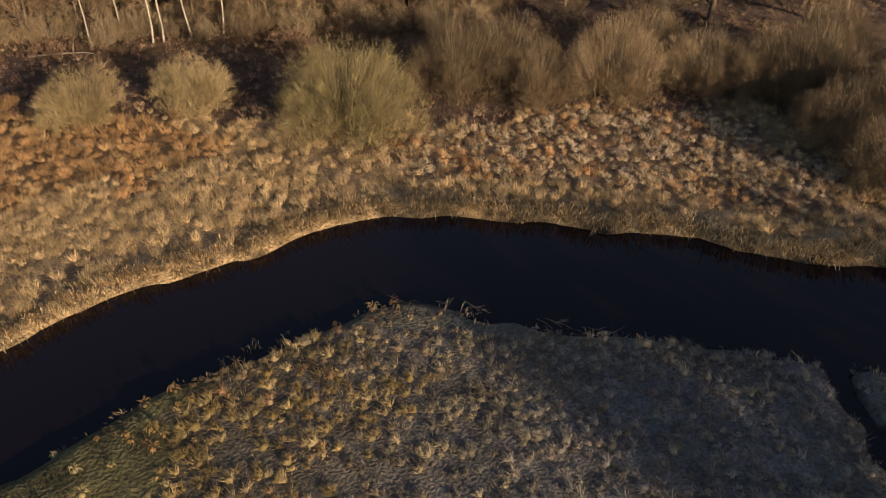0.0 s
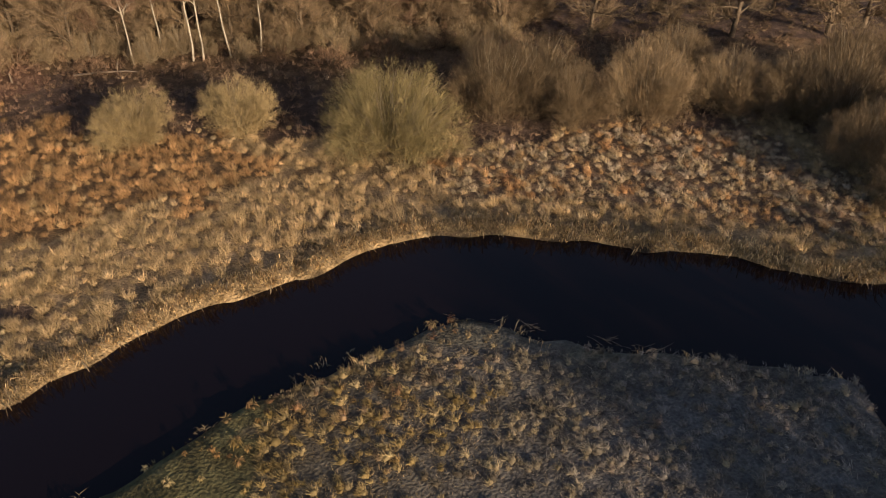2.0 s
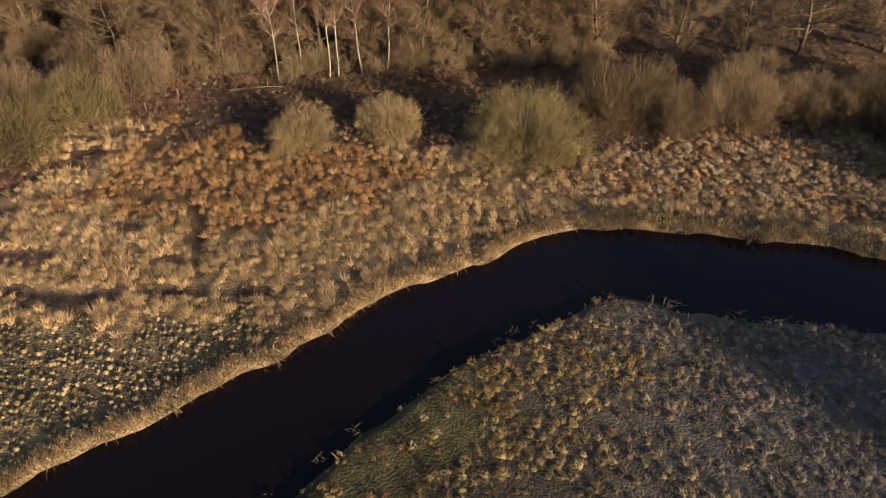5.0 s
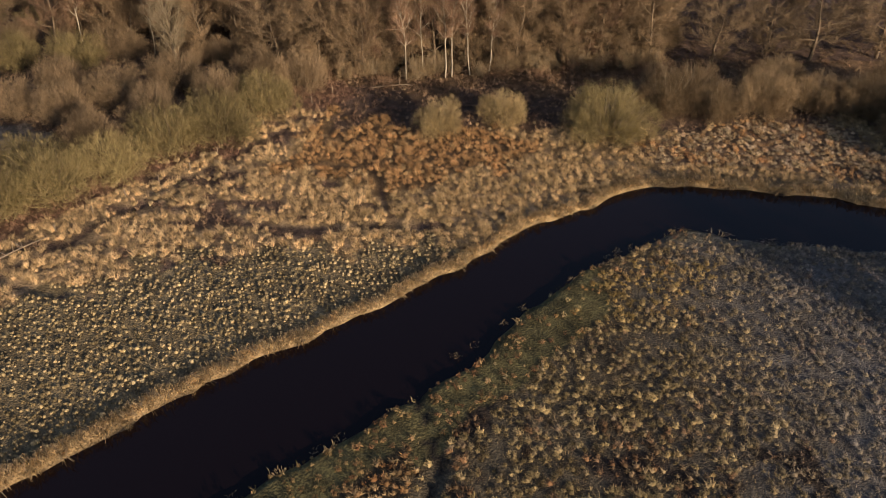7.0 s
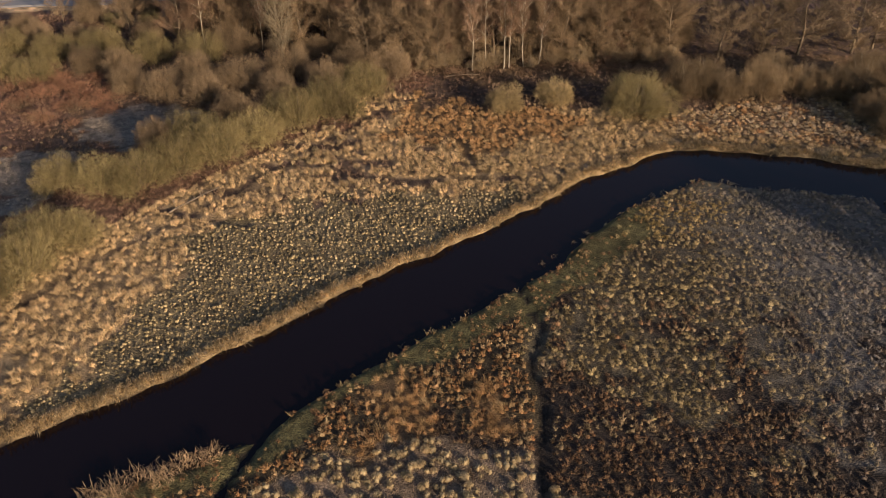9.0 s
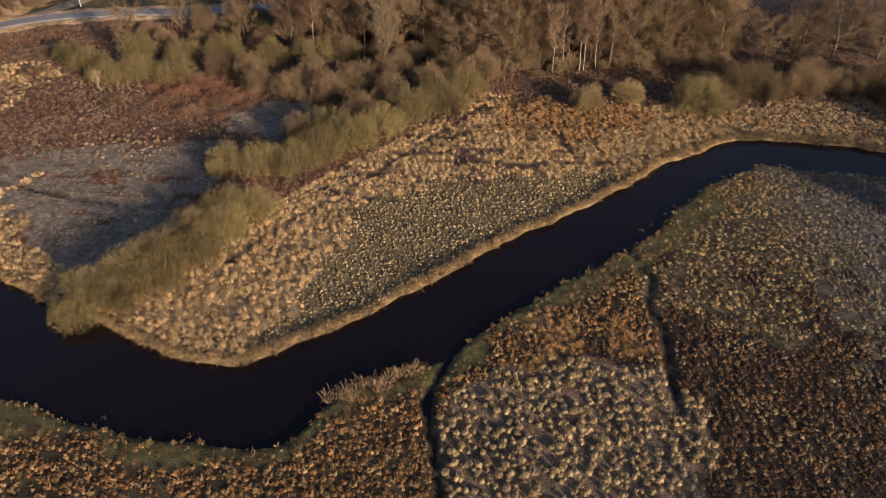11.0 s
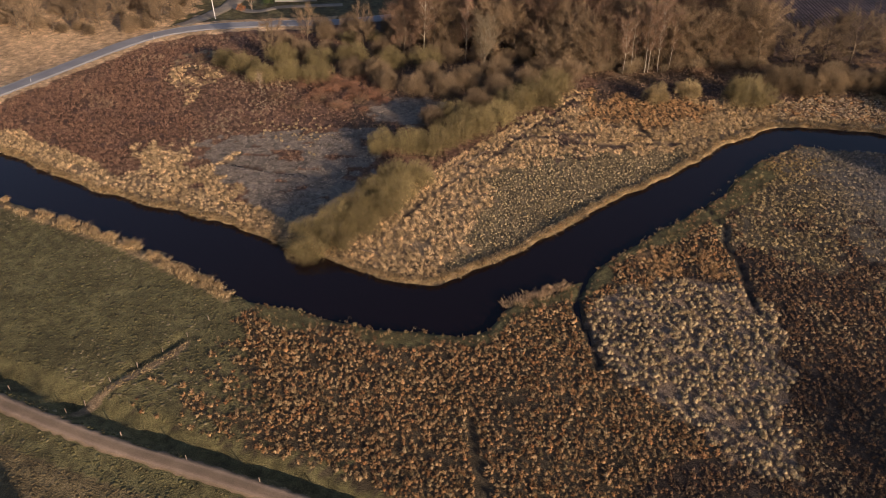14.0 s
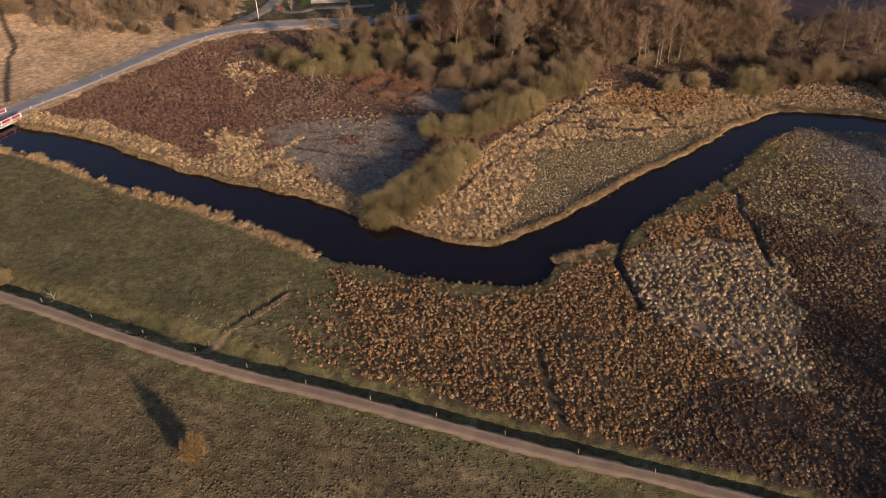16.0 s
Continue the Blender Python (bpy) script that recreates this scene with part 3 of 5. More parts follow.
def swath(name, label, box, per_m2, wanted, colours, count, tall, spread, wide, seed, arch=0.3, wind=(0.0, 0.0), patch=4.0, thin=0.0, heart=0.0, mop=False, shag=0.35, singles=0, core=0.65, vary=0.5, fur=0.0, rise=0.2):
    """A stand of tufts on the given kinds of ground. arch: how far the blades lean outwards; thin: the share left bare in patches;
    heart: the height of the dense middle of a tuft; mop: the blades fall over from the middle as on a sedge tussock, shag: how loosely; core: the width of the heart; vary: how much tufts differ in tone; fur: the length of fine blades all over the heart, rise: how upright they stand; singles: how many are things of their own."""
    x, y = scatter(box, per_m2, wanted, seed)
    rng = np.random.default_rng(seed + 1)
    if thin:
        keep = (soft_noise(x, y, patch, seed) + 0.35 * (rng.random(len(x)) - 0.5) > thin) & (soft_noise(x, y, 1.3, seed + 9) + 0.3 * (rng.random(len(x)) - 0.5) > thin + 0.1)
        x, y = x[keep], y[keep]
    z = height(x, y)
    keep = z > -0.34
    x, y, z, n = x[keep], y[keep], z[keep], int(keep.sum())
    size = 0.5 + 0.95 * rng.random(n) ** 1.8
    pal = np.array(colours)
    pick = (soft_noise(x, y, patch, seed + 5) * 0.75 + 0.55 * rng.random(n) - 0.15).clip(0, 0.999) * (len(pal) - 1)
    low = pick.astype(int)
    tone = pal[low] + (pal[np.minimum(low + 1, len(pal) - 1)] - pal[low]) * (pick - low)[:, None]
    tone = tone * (1 + vary * (2.4 * rng.random(n) ** 1.4 - 1))[:, None]
    frost = np.clip((x - 71) / 12, 0, 1) * (y < 147) * (0.5 + 0.5 * rng.random(n))
    tone = tone * (1 - frost[:, None]) + np.array((0.27, 0.25, 0.225)) * (0.6 + 0.8 * rng.random((n, 1))) * frost[:, None]
    gold = inside(x, y, GOLD)[:, None] * 0.6 * rng.random((n, 1))
    tone = tone * (1 - gold) + np.array((0.5, 0.34, 0.09)) * gold
    if singles:
        size = 0.62 + 0.5 * rng.random(n)
        alone = np.isin(np.arange(n), rng.permutation(n)[:singles])
        for k in np.flatnonzero(alone):
            lone_tussock(float(x[k]), float(y[k]), float(size[k]))
        x, y, z, size, tone = x[~alone], y[~alone], z[~alone], size[~alone], tone[~alone]
        n = len(x)
    own = np.repeat(np.arange(n), count)
    m = len(own)
    ang = rng.random(m) * 2 * math.pi
    out = np.c_[np.cos(ang), np.sin(ang), np.zeros(m)]
    t = tall * size[own] * (0.6 + 0.6 * rng.random(m))
    up = np.array([0, 0, 1.0])
    here = np.c_[x, y, z][own]
    blow = np.r_[np.array(wind), 0.0] * t[:, None]
    if fur:
        # fine blades that stand all over a rounded heart
        high = rng.random(m) ** 0.8
        flat = np.sqrt(1 - 0.9 * high**2)
        skin = out * (spread * core * flat)[:, None] + up * (heart * high)[:, None]
        foot = here + skin * (size[own] * (0.55 + 0.4 * rng.random(m)))[:, None] + np.c_[(rng.random((m, 2)) - 0.5) * (0.9 - core) * 0.6, np.zeros(m)]
        way = out * (flat * 0.8)[:, None] + up * (0.25 * high + rise)[:, None] + (rng.random((m, 3)) - 0.5) * 0.7 + np.r_[np.array(wind) * 1.6, 0.0]
        mid = None
        tip = foot + way / np.linalg.norm(way, axis=1)[:, None] * (fur * size[own] * (0.5 + 0.8 * rng.random(m)))[:, None]
        tip[:, 2] = np.maximum(tip[:, 2], here[:, 2] + 0.02)
    elif mop:
        foot, mid, tip = droop(here, out, spread * size[own], t, shag, rng)
        mid, tip = mid + blow * 0.5, tip + blow
    else:
        foot = here + out * (np.sqrt(rng.random(m)) * spread * size[own])[:, None] - up * 0.05
        lean = out * (arch * t * (0.4 + 0.9 * rng.random(m)))[:, None] + blow
        mid = None
        tip = foot + up * (t * (1 - 0.3 * arch))[:, None] + lean
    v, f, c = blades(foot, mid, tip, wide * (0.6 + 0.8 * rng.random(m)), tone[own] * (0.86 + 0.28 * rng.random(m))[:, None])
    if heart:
        # hearts are tinted darker than their blades, standing in for shade inside the tuft
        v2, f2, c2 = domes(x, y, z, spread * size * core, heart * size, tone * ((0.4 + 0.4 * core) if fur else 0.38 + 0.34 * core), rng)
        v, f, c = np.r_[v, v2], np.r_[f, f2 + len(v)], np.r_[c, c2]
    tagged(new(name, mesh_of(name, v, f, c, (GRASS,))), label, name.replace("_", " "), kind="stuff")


EASTBOX, WESTBOX, ALL = (5, 100, 106, 182), (-95, 100, 35, 200), (-100, 60, 106, 200)
swath("straw_grass", "tall dry straw-coloured grass leaning over", (-95, 100, 45, 180), 4.0, [STRAW], [(0.46, 0.325, 0.18), (0.66, 0.485, 0.26), (0.58, 0.415, 0.22), (0.72, 0.55, 0.315)], 46, 0.6, 0.3, 0.026, 51, 0.42, (-0.22, 0.2), 5.0, 0.1, 0.2, core=0.42, vary=0.42, fur=0.5, rise=0.8)
swath("bend_straw", "dry straw-coloured grass at the river bend", (45, 100, 106, 180), 4.4, [STRAW], [(0.42, 0.3, 0.16), (0.6, 0.445, 0.235), (0.53, 0.38, 0.2), (0.66, 0.51, 0.295)], 64, 0.56, 0.28, 0.02, 51, 0.4, (-0.22, 0.2), 5.0, 0.1, 0.16, core=0.42, vary=0.42, fur=0.46, rise=0.8)
swath("fine_straw", "fine yellow-brown grass blades close by the river bend", (38, 138, 108, 172), 4.2, [STRAW, STRAW_BANK], [(0.36, 0.25, 0.12), (0.52, 0.37, 0.17), (0.44, 0.3, 0.135), (0.6, 0.45, 0.23)], 34, 0.42, 0.25, 0.013, 78, 0.5, (-0.22, 0.2), 3.0, 0.16)

swath("fence_straw", "straw-coloured grass along the pasture fence", (-40, 76, -14, 100), 6.0, [STRAW], [(0.38, 0.28, 0.13), (0.55, 0.41, 0.2), (0.5, 0.36, 0.17)], 14, 0.3, 0.2, 0.03, 79, 0.6, heart=0.12)


def bank_fringe(seed):
    """Dry reed and grass that hangs over the water's edge, mostly on the sunny north bank."""
    rng = np.random.default_rng(seed)
    line = smooth_line(np.vstack([NORTH_BANK, SOUTH_BANK[::-1]])[::4], 0.25)
    line = line[(np.abs(line[:, 0]) < 112) & (line[:, 1] < 170)]
    line = np.repeat(line, 15, axis=0) + (rng.random((len(line) * 15, 2)) - 0.5) * 4.4
    d = shore(line[:, 0], line[:, 1])
    north = line[:, 1] > np.interp(line[:, 0], NORTH_BANK[:, 0], NORTH_BANK[:, 1]) - 2
    keep = (d > 0.02) & (d < np.where(north, 1.25, np.where(line[:, 0] < -19, 2.3, 0.9))) & (north | (line[:, 0] < -19) | (rng.random(len(d)) < 0.03)) & (near_line(line[:, 0], line[:, 1], "road", ROAD) > 3)
    bunch = soft_noise(line[:, 0], line[:, 1], 1.5, 53) + 0.5 * (soft_noise(line[:, 0], line[:, 1], 5, 54) - 0.5)
    keep &= north | (bunch > 0.24)
    x, y = line[keep].T
    bunch = bunch[keep]
    z = height(x, y)
    n, count = len(x), 8
    own = np.repeat(np.arange(n), count)
    m = len(own)
    gx_ = shore(x + 0.3, y) - shore(x - 0.3, y)
    gy_ = shore(x, y + 0.3) - shore(x, y - 0.3)
    g = np.c_[gx_, gy_] / (np.hypot(gx_, gy_)[:, None] + 1e-6)
    t = np.where(y < np.interp(x, NORTH_BANK[:, 0], NORTH_BANK[:, 1]) - 2, (0.3 + 0.85 * bunch) * np.where(x > -19, 0.45, 0.9), 0.62)[own] * (0.5 + 0.8 * rng.random(m)) * (0.7 + 0.6 * rng.random(n))[own]
    foot = np.c_[x, y, z - 0.03][own] + np.c_[(rng.random((m, 2)) - 0.5) * 0.4, np.zeros(m)]
    lean = (-g[own] * (0.25 + 0.7 * rng.random((m, 1))) + (rng.random((m, 2)) - 0.5) * 0.9) * t[:, None]
    pal = np.array([(0.6, 0.43, 0.21), (0.72, 0.54, 0.29), (0.52, 0.36, 0.17)])
    tone = pal[rng.integers(0, 3, n)] * (0.7 + 0.6 * rng.random((n, 1)))
    v, f, c = blades(foot, foot + np.c_[lean * 0.5, t * 0.7], foot + np.c_[lean * 1.2, t * (0.35 + 0.4 * rng.random(m))], 0.05 * (0.6 + 0.8 * rng.random(m)), tone[own] * (0.75 + 0.5 * rng.random((m, 1))))
    tagged(new("bank_reed", mesh_of("bank_reed", v, f, c, (GRASS,))), "pale dry reed fringe hanging over the river bank", "bank reed", kind="stuff")


bank_fringe(52)
swath("frosted_tussock", "frosty green and straw grass tussocks", (0, 100, 72, 154), 6.0, [FROST_TUSSOCK], [(0.4, 0.31, 0.155), (0.54, 0.42, 0.215), (0.66, 0.52, 0.29)], 16, 0.17, 0.155, 0.022, 53, heart=0.17, mop=True, shag=0.4, core=0.9)
swath("rust_fern", "rust-brown withered fern and tall herbs", EASTBOX, 3.8, [RUST], [(0.38, 0.24, 0.112), (0.51, 0.315, 0.146), (0.45, 0.27, 0.12), (0.59, 0.435, 0.225)], 80, 0.56, 0.32, 0.02, 54, 0.45, (-0.15, 0.12), 2.2, 0.12, 0.2, core=0.42, vary=0.36, fur=0.46, rise=0.8)
swath("mixed_tussock", "rust, straw and frost-grey tussocks below the shrubs", (66, 148, 108, 172), 3.6, [EAST_MIX], [(0.38, 0.2, 0.09), (0.54, 0.33, 0.15), (0.58, 0.45, 0.26), (0.5, 0.41, 0.29), (0.5, 0.29, 0.13)], 80, 0.5, 0.34, 0.017, 67, wind=(-0.2, 0.12), heart=0.2, patch=2.5, core=0.5, vary=0.4, fur=0.36, rise=0.45)
swath("red_reed", "reddish-brown standing reed bed", WESTBOX, 3.2, [RED_K], [(0.22, 0.13, 0.085), (0.31, 0.18, 0.115), (0.27, 0.15, 0.096), (0.42, 0.29, 0.18)], 22, 0.66, 0.36, 0.034, 55, 0.32, (-0.12, 0.12), 4.0, 0.06, 0.16, vary=0.26, core=0.45, fur=0.55, rise=0.9)
swath("frosted_meadow_grass", "flattened grey frosted meadow grass", WESTBOX, 4.0, [GREY], [(0.29, 0.245, 0.2), (0.37, 0.31, 0.25), (0.5, 0.41, 0.3)], 22, 0.3, 0.36, 0.024, 56, 0.7, (-0.55, 0.35), 2.6, 0.1, 0.06, core=0.5, vary=0.22, fur=0.42, rise=0.15)
swath("meadow_grass", "mixed brown and straw meadow grass", (-95, 104, 106, 200), 2.8, [MEADOW_WEST], [(0.23, 0.14, 0.09), (0.33, 0.205, 0.13), (0.28, 0.165, 0.108), (0.46, 0.35, 0.22)], 18, 0.5, 0.4, 0.038, 57, 0.6, (-0.2, 0.2), 7.0, 0.06, 0.14, core=0.45, vary=0.3, fur=0.46, rise=0.6)
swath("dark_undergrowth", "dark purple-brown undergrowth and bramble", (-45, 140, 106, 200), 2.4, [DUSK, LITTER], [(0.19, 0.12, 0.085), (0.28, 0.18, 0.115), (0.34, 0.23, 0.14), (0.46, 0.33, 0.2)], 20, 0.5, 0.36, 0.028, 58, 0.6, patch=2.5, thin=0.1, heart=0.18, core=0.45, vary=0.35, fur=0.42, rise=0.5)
swath("pasture_grass", "short grazed green pasture grass with pale tufts", (-95, 56, 34, 142), 3.6, [PASTURE], [(0.14, 0.128, 0.052), (0.17, 0.15, 0.062), (0.185, 0.155, 0.072), (0.34, 0.28, 0.16)], 7, 0.13, 0.24, 0.04, 59, 0.7, (-0.2, 0.1), 6.0, 0.1, 0.055, core=1.0, vary=0.2)
swath("field_grass", "short olive-brown field grass", (-80, 53, 70, 100), 4.6, [SOUTH_FIELD], [(0.175, 0.132, 0.064), (0.215, 0.165, 0.082), (0.26, 0.2, 0.105)], 6, 0.13, 0.2, 0.036, 60, 0.6, (-0.2, 0.1), 5.0, 0.1, 0.075, core=0.95, vary=0.22)
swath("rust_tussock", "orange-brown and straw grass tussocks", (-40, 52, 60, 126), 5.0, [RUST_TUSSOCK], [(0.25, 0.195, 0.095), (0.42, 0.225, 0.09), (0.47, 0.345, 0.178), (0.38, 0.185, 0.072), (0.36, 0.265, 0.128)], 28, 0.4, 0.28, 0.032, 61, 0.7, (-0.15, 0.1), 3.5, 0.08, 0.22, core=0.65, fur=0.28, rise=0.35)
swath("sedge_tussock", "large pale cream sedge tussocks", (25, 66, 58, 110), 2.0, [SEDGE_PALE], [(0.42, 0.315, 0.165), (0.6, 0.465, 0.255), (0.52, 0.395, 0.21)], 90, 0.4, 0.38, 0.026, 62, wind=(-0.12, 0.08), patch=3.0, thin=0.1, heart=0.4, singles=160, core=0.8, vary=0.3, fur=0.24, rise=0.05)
swath("sedge_litter", "low trampled brown litter between the sedge tussocks", (25, 66, 58, 110), 5.0, [SEDGE_PALE], [(0.26, 0.185, 0.125), (0.46, 0.34, 0.22), (0.35, 0.25, 0.165), (0.4, 0.34, 0.27)], 24, 0.32, 0.28, 0.02, 72, 0.9, (0.6, 0.7))
swath("bank_moss_grass", "short yellow-green mossy bank grass", (-25, 92, 110, 150), 3.4, [MOSS], [(0.13, 0.115, 0.042), (0.18, 0.155, 0.055), (0.22, 0.17, 0.075), (0.34, 0.26, 0.13)], 9, 0.14, 0.24, 0.03, 63, 0.7, thin=0.08)
swath("bank_tuft", "golden-brown grass tufts on the mossy bank", (-25, 92, 110, 150), 2.2, [MOSS], [(0.3, 0.21, 0.09), (0.42, 0.3, 0.13), (0.3, 0.15, 0.07), (0.5, 0.4, 0.2)], 22, 0.3, 0.22, 0.04, 76, 0.7, heart=0.1, mop=True, shag=0.9, thin=0.22)
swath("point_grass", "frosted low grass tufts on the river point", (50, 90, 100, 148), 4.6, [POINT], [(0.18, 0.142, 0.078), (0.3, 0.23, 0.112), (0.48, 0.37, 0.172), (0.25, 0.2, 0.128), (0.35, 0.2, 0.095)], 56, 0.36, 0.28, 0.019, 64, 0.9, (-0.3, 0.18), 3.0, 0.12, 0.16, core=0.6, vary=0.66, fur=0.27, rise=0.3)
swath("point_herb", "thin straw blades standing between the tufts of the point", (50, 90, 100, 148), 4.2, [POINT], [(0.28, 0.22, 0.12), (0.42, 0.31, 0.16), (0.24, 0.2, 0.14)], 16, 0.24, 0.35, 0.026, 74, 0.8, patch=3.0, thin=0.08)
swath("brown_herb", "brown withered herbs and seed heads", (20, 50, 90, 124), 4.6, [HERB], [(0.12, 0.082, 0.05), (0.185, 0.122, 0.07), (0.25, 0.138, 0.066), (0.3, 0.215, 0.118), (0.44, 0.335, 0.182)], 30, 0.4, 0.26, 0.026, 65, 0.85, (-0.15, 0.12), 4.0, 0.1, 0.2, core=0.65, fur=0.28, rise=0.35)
swath("slope_reed", "blond dry reed on the slope beyond the road", (-130, 150, -55, 222), 1.2, [SLOPE], [(0.52, 0.35, 0.18), (0.64, 0.46, 0.26), (0.46, 0.29, 0.15)], 9, 0.4, 0.55, 0.05, 66, 0.7, (-0.2, 0.1), 5.0, 0.1)
swath("rough_grass", "rough brown grass below the field-edge oaks", (72, 182, 128, 208), 1.8, [FALLOW], [(0.15, 0.1, 0.068), (0.22, 0.155, 0.096), (0.32, 0.23, 0.138)], 22, 0.4, 0.6, 0.03, 68, 0.6, patch=2.5, thin=0.12, heart=0.08, core=0.5, vary=0.3, fur=0.5, rise=0.3)


# ---- bare trees and shrubs ----
def tube(line, radii, sides, verts, tris):
    line = np.asarray(line, float)
    d = np.gradient(line, axis=0)
    start = len(verts)
    for p, w, r in zip(line, d, radii):
        w = w / (np.linalg.norm(w) + 1e-9)
        a = np.cross(w, (0.31, 0.9, 0.3))
        a /= np.linalg.norm(a)
        b = np.cross(w, a)
        for k in range(sides):
            t = 2 * math.pi * k / sides
            verts.append(p + r * (math.cos(t) * a + math.sin(t) * b))
    for i in range(len(line) - 1):
        for k in range(sides):
            q, s = start + i * sides + k, start + i * sides + (k + 1) % sides
            tris += [(q, s, s + sides), (q, s + sides, q + sides)]


def spikes(foot, way, wide):
    """Fine twigs that taper to a point: feet, ways (with their length) and widths."""
    n = len(foot)
    a = np.cross(way, RNG.random((n, 3)) - 0.5)
    a /= np.linalg.norm(a, axis=1)[:, None] + 1e-9
    w = wide[:, None]
    verts = np.stack([foot + a * w, foot - a * w, foot + way], 1).reshape(-1, 3)
    return verts, np.arange(3 * n).reshape(-1, 3)


def grow(rng, foot, way, length, bend, n=5):
    """A wandering line that starts along way and turns slowly upwards."""
    p, w, out = np.array(foot, float), np.array(way, float), [np.array(foot, float)]
    for _ in range(n):
        w = w + (rng.random(3) - 0.5) * 0.35 + np.array([0, 0, bend])
        w /= np.linalg.norm(w)
        p = p + w * length / n
        out.append(p)
    return np.array(out)


def twigs_on(rng, line, count, length, low, up):
    s = low + (1 - low) * rng.random(count)
    at = np.array([np.interp(s, np.linspace(0, 1, len(line)), line[:, k]) for k in range(3)]).T
    d = line[-1] - line[0]
    d = d / (np.linalg.norm(d) + 1e-9)
    way = d * 0.6 + (rng.random((count, 3)) - 0.5) * 1.5 + np.array([0, 0, up])
    way /= np.linalg.norm(way, axis=1)[:, None]
    return at, way * (length * (0.5 + rng.random(count)))[:, None]


def finish(name, label, category, trunk, crown, tone, bark, stem_name):
    thing = tagged(new(name), label, category)
    part(stem_name, mesh_of(stem_name, np.array(trunk[0]), np.array(trunk[1]), None, (bark,), flat=False), thing)
    rng = np.random.default_rng(len(trunk[0]))
    foot, way, wide = (np.concatenate(c) for c in zip(*crown))
    v, f = spikes(foot, way, wide)
    c = np.repeat(np.array(tone) * (0.65 + 0.7 * rng.random((len(foot), 1))), 3, axis=0)
    part("crown", mesh_of("crown", v, f, c, (TWIG,)), thing)
    return thing


def shrub(seed, radius, tall, tone, label, stems=40, twigs=10500, name="willow_shrub", fine=1.0):
    """A many-stemmed shrub that fans out from its foot into a lumpy dome of fine twigs."""
    rng = np.random.default_rng(seed)
    trunk, crown = ([], []), []
    lobes = [(0.0, 0.0, 0.72, 1.0)]
    for k in range(6):
        a, r = k * 1.05 + rng.random(), radius * (0.42 + 0.3 * rng.random())
        lobes.append((math.cos(a) * r, math.sin(a) * r, 0.36 + 0.2 * rng.random(), 0.6 + 0.36 * rng.random()))
    for k in range(stems):
        lx, ly, lr, lt = lobes[k % 7]
        ang, high = rng.random() * 2 * math.pi, 0.3 + 0.7 * rng.random()
        reach = radius * lr * 0.85 * math.sqrt(1 - high * high * 0.97)
        foot = np.array([lx * 0.12, ly * 0.12, -0.1])
        goal = np.array([lx + math.cos(ang) * reach, ly + math.sin(ang) * reach, tall * lt * 0.9 * high])
        length = np.linalg.norm(goal - foot)
        line = grow(rng, foot, (goal - foot) / length, length, 0.05, 4)
        tube(line, np.linspace(0.04 + 0.03 * rng.random(), 0.014, 5) * (0.5 + 0.5 * fine), 3, *trunk)
    # twigs stand in many small fans, with gaps between them
    fans = max(24, int(twigs / 45 * fine))
    which = np.array(lobes)[rng.choice(7, fans, p=[0.28] + [0.12] * 6)]
    ang, high = rng.random(fans) * 2 * math.pi, rng.random(fans) ** 0.75
    deep = 0.5 + 0.38 * rng.random(fans)
    reach = radius * which[:, 2] * np.sqrt(1 - 0.97 * high**2)
    hub = np.c_[which[:, 0] + np.cos(ang) * reach * deep, which[:, 1] + np.sin(ang) * reach * deep, tall * which[:, 3] * (0.04 + 0.82 * high * deep)]
    out = hub * np.array([0.8, 0.8, 0.9])
    out = out / (np.linalg.norm(out, axis=1)[:, None] + 0.1) + np.array([0, 0, 0.25])
    shell = int(twigs * (0.2 + 0.3 * fine))
    pick = np.array(lobes)[rng.choice(7, shell, p=[0.28] + [0.12] * 6)]
    ang, high, deep = rng.random(shell) * 2 * math.pi, rng.random(shell) ** 0.75, 0.6 + 0.34 * rng.random(shell)
    reach = radius * pick[:, 2] * np.sqrt(1 - 0.97 * high**2)
    at = np.c_[pick[:, 0] + np.cos(ang) * reach * deep, pick[:, 1] + np.sin(ang) * reach * deep, tall * pick[:, 3] * (0.05 + 0.9 * high * deep)]
    way = at / (np.linalg.norm(at, axis=1)[:, None] + 0.1) * 0.9 + np.array([0, 0, 0.25]) + (rng.random((shell, 3)) - 0.5) * 1.5
    way /= np.linalg.norm(way, axis=1)[:, None]
    crown.append((at, way * (0.06 * tall + 0.15) * (0.4 + 0.8 * rng.random((shell, 1))), (0.011 + 0.013 * rng.random(shell)) * fine))
    core = twigs // 7
    pick = np.array(lobes)[rng.choice(7, core, p=[0.28] + [0.12] * 6)]
    ang, high, deep = rng.random(core) * 2 * math.pi, rng.random(core), 0.15 + 0.5 * rng.random(core)
    reach = radius * pick[:, 2] * np.sqrt(1 - 0.97 * high**2)
    at = np.c_[pick[:, 0] + np.cos(ang) * reach * deep, pick[:, 1] + np.sin(ang) * reach * deep, tall * pick[:, 3] * (0.05 + 0.8 * high * deep)]
    crown.append((at, (rng.random((core, 3)) - np.array([0.5, 0.5, 0.2])) * 0.26 * tall, (0.022 + 0.022 * rng.random(core)) * fine))
    twigs -= shell
    own = rng.integers(0, fans, twigs)
    way = out[own] * 0.9 + (rng.random((twigs, 3)) - 0.5) * 1.25
    way /= np.linalg.norm(way, axis=1)[:, None]
    start = rng.random((twigs, 1)) ** 0.7 * 0.1 * tall
    at = hub[own] + way * start + (rng.random((twigs, 3)) - 0.5) * 0.25
    at[:, 2] = np.maximum(at[:, 2], 0.02)
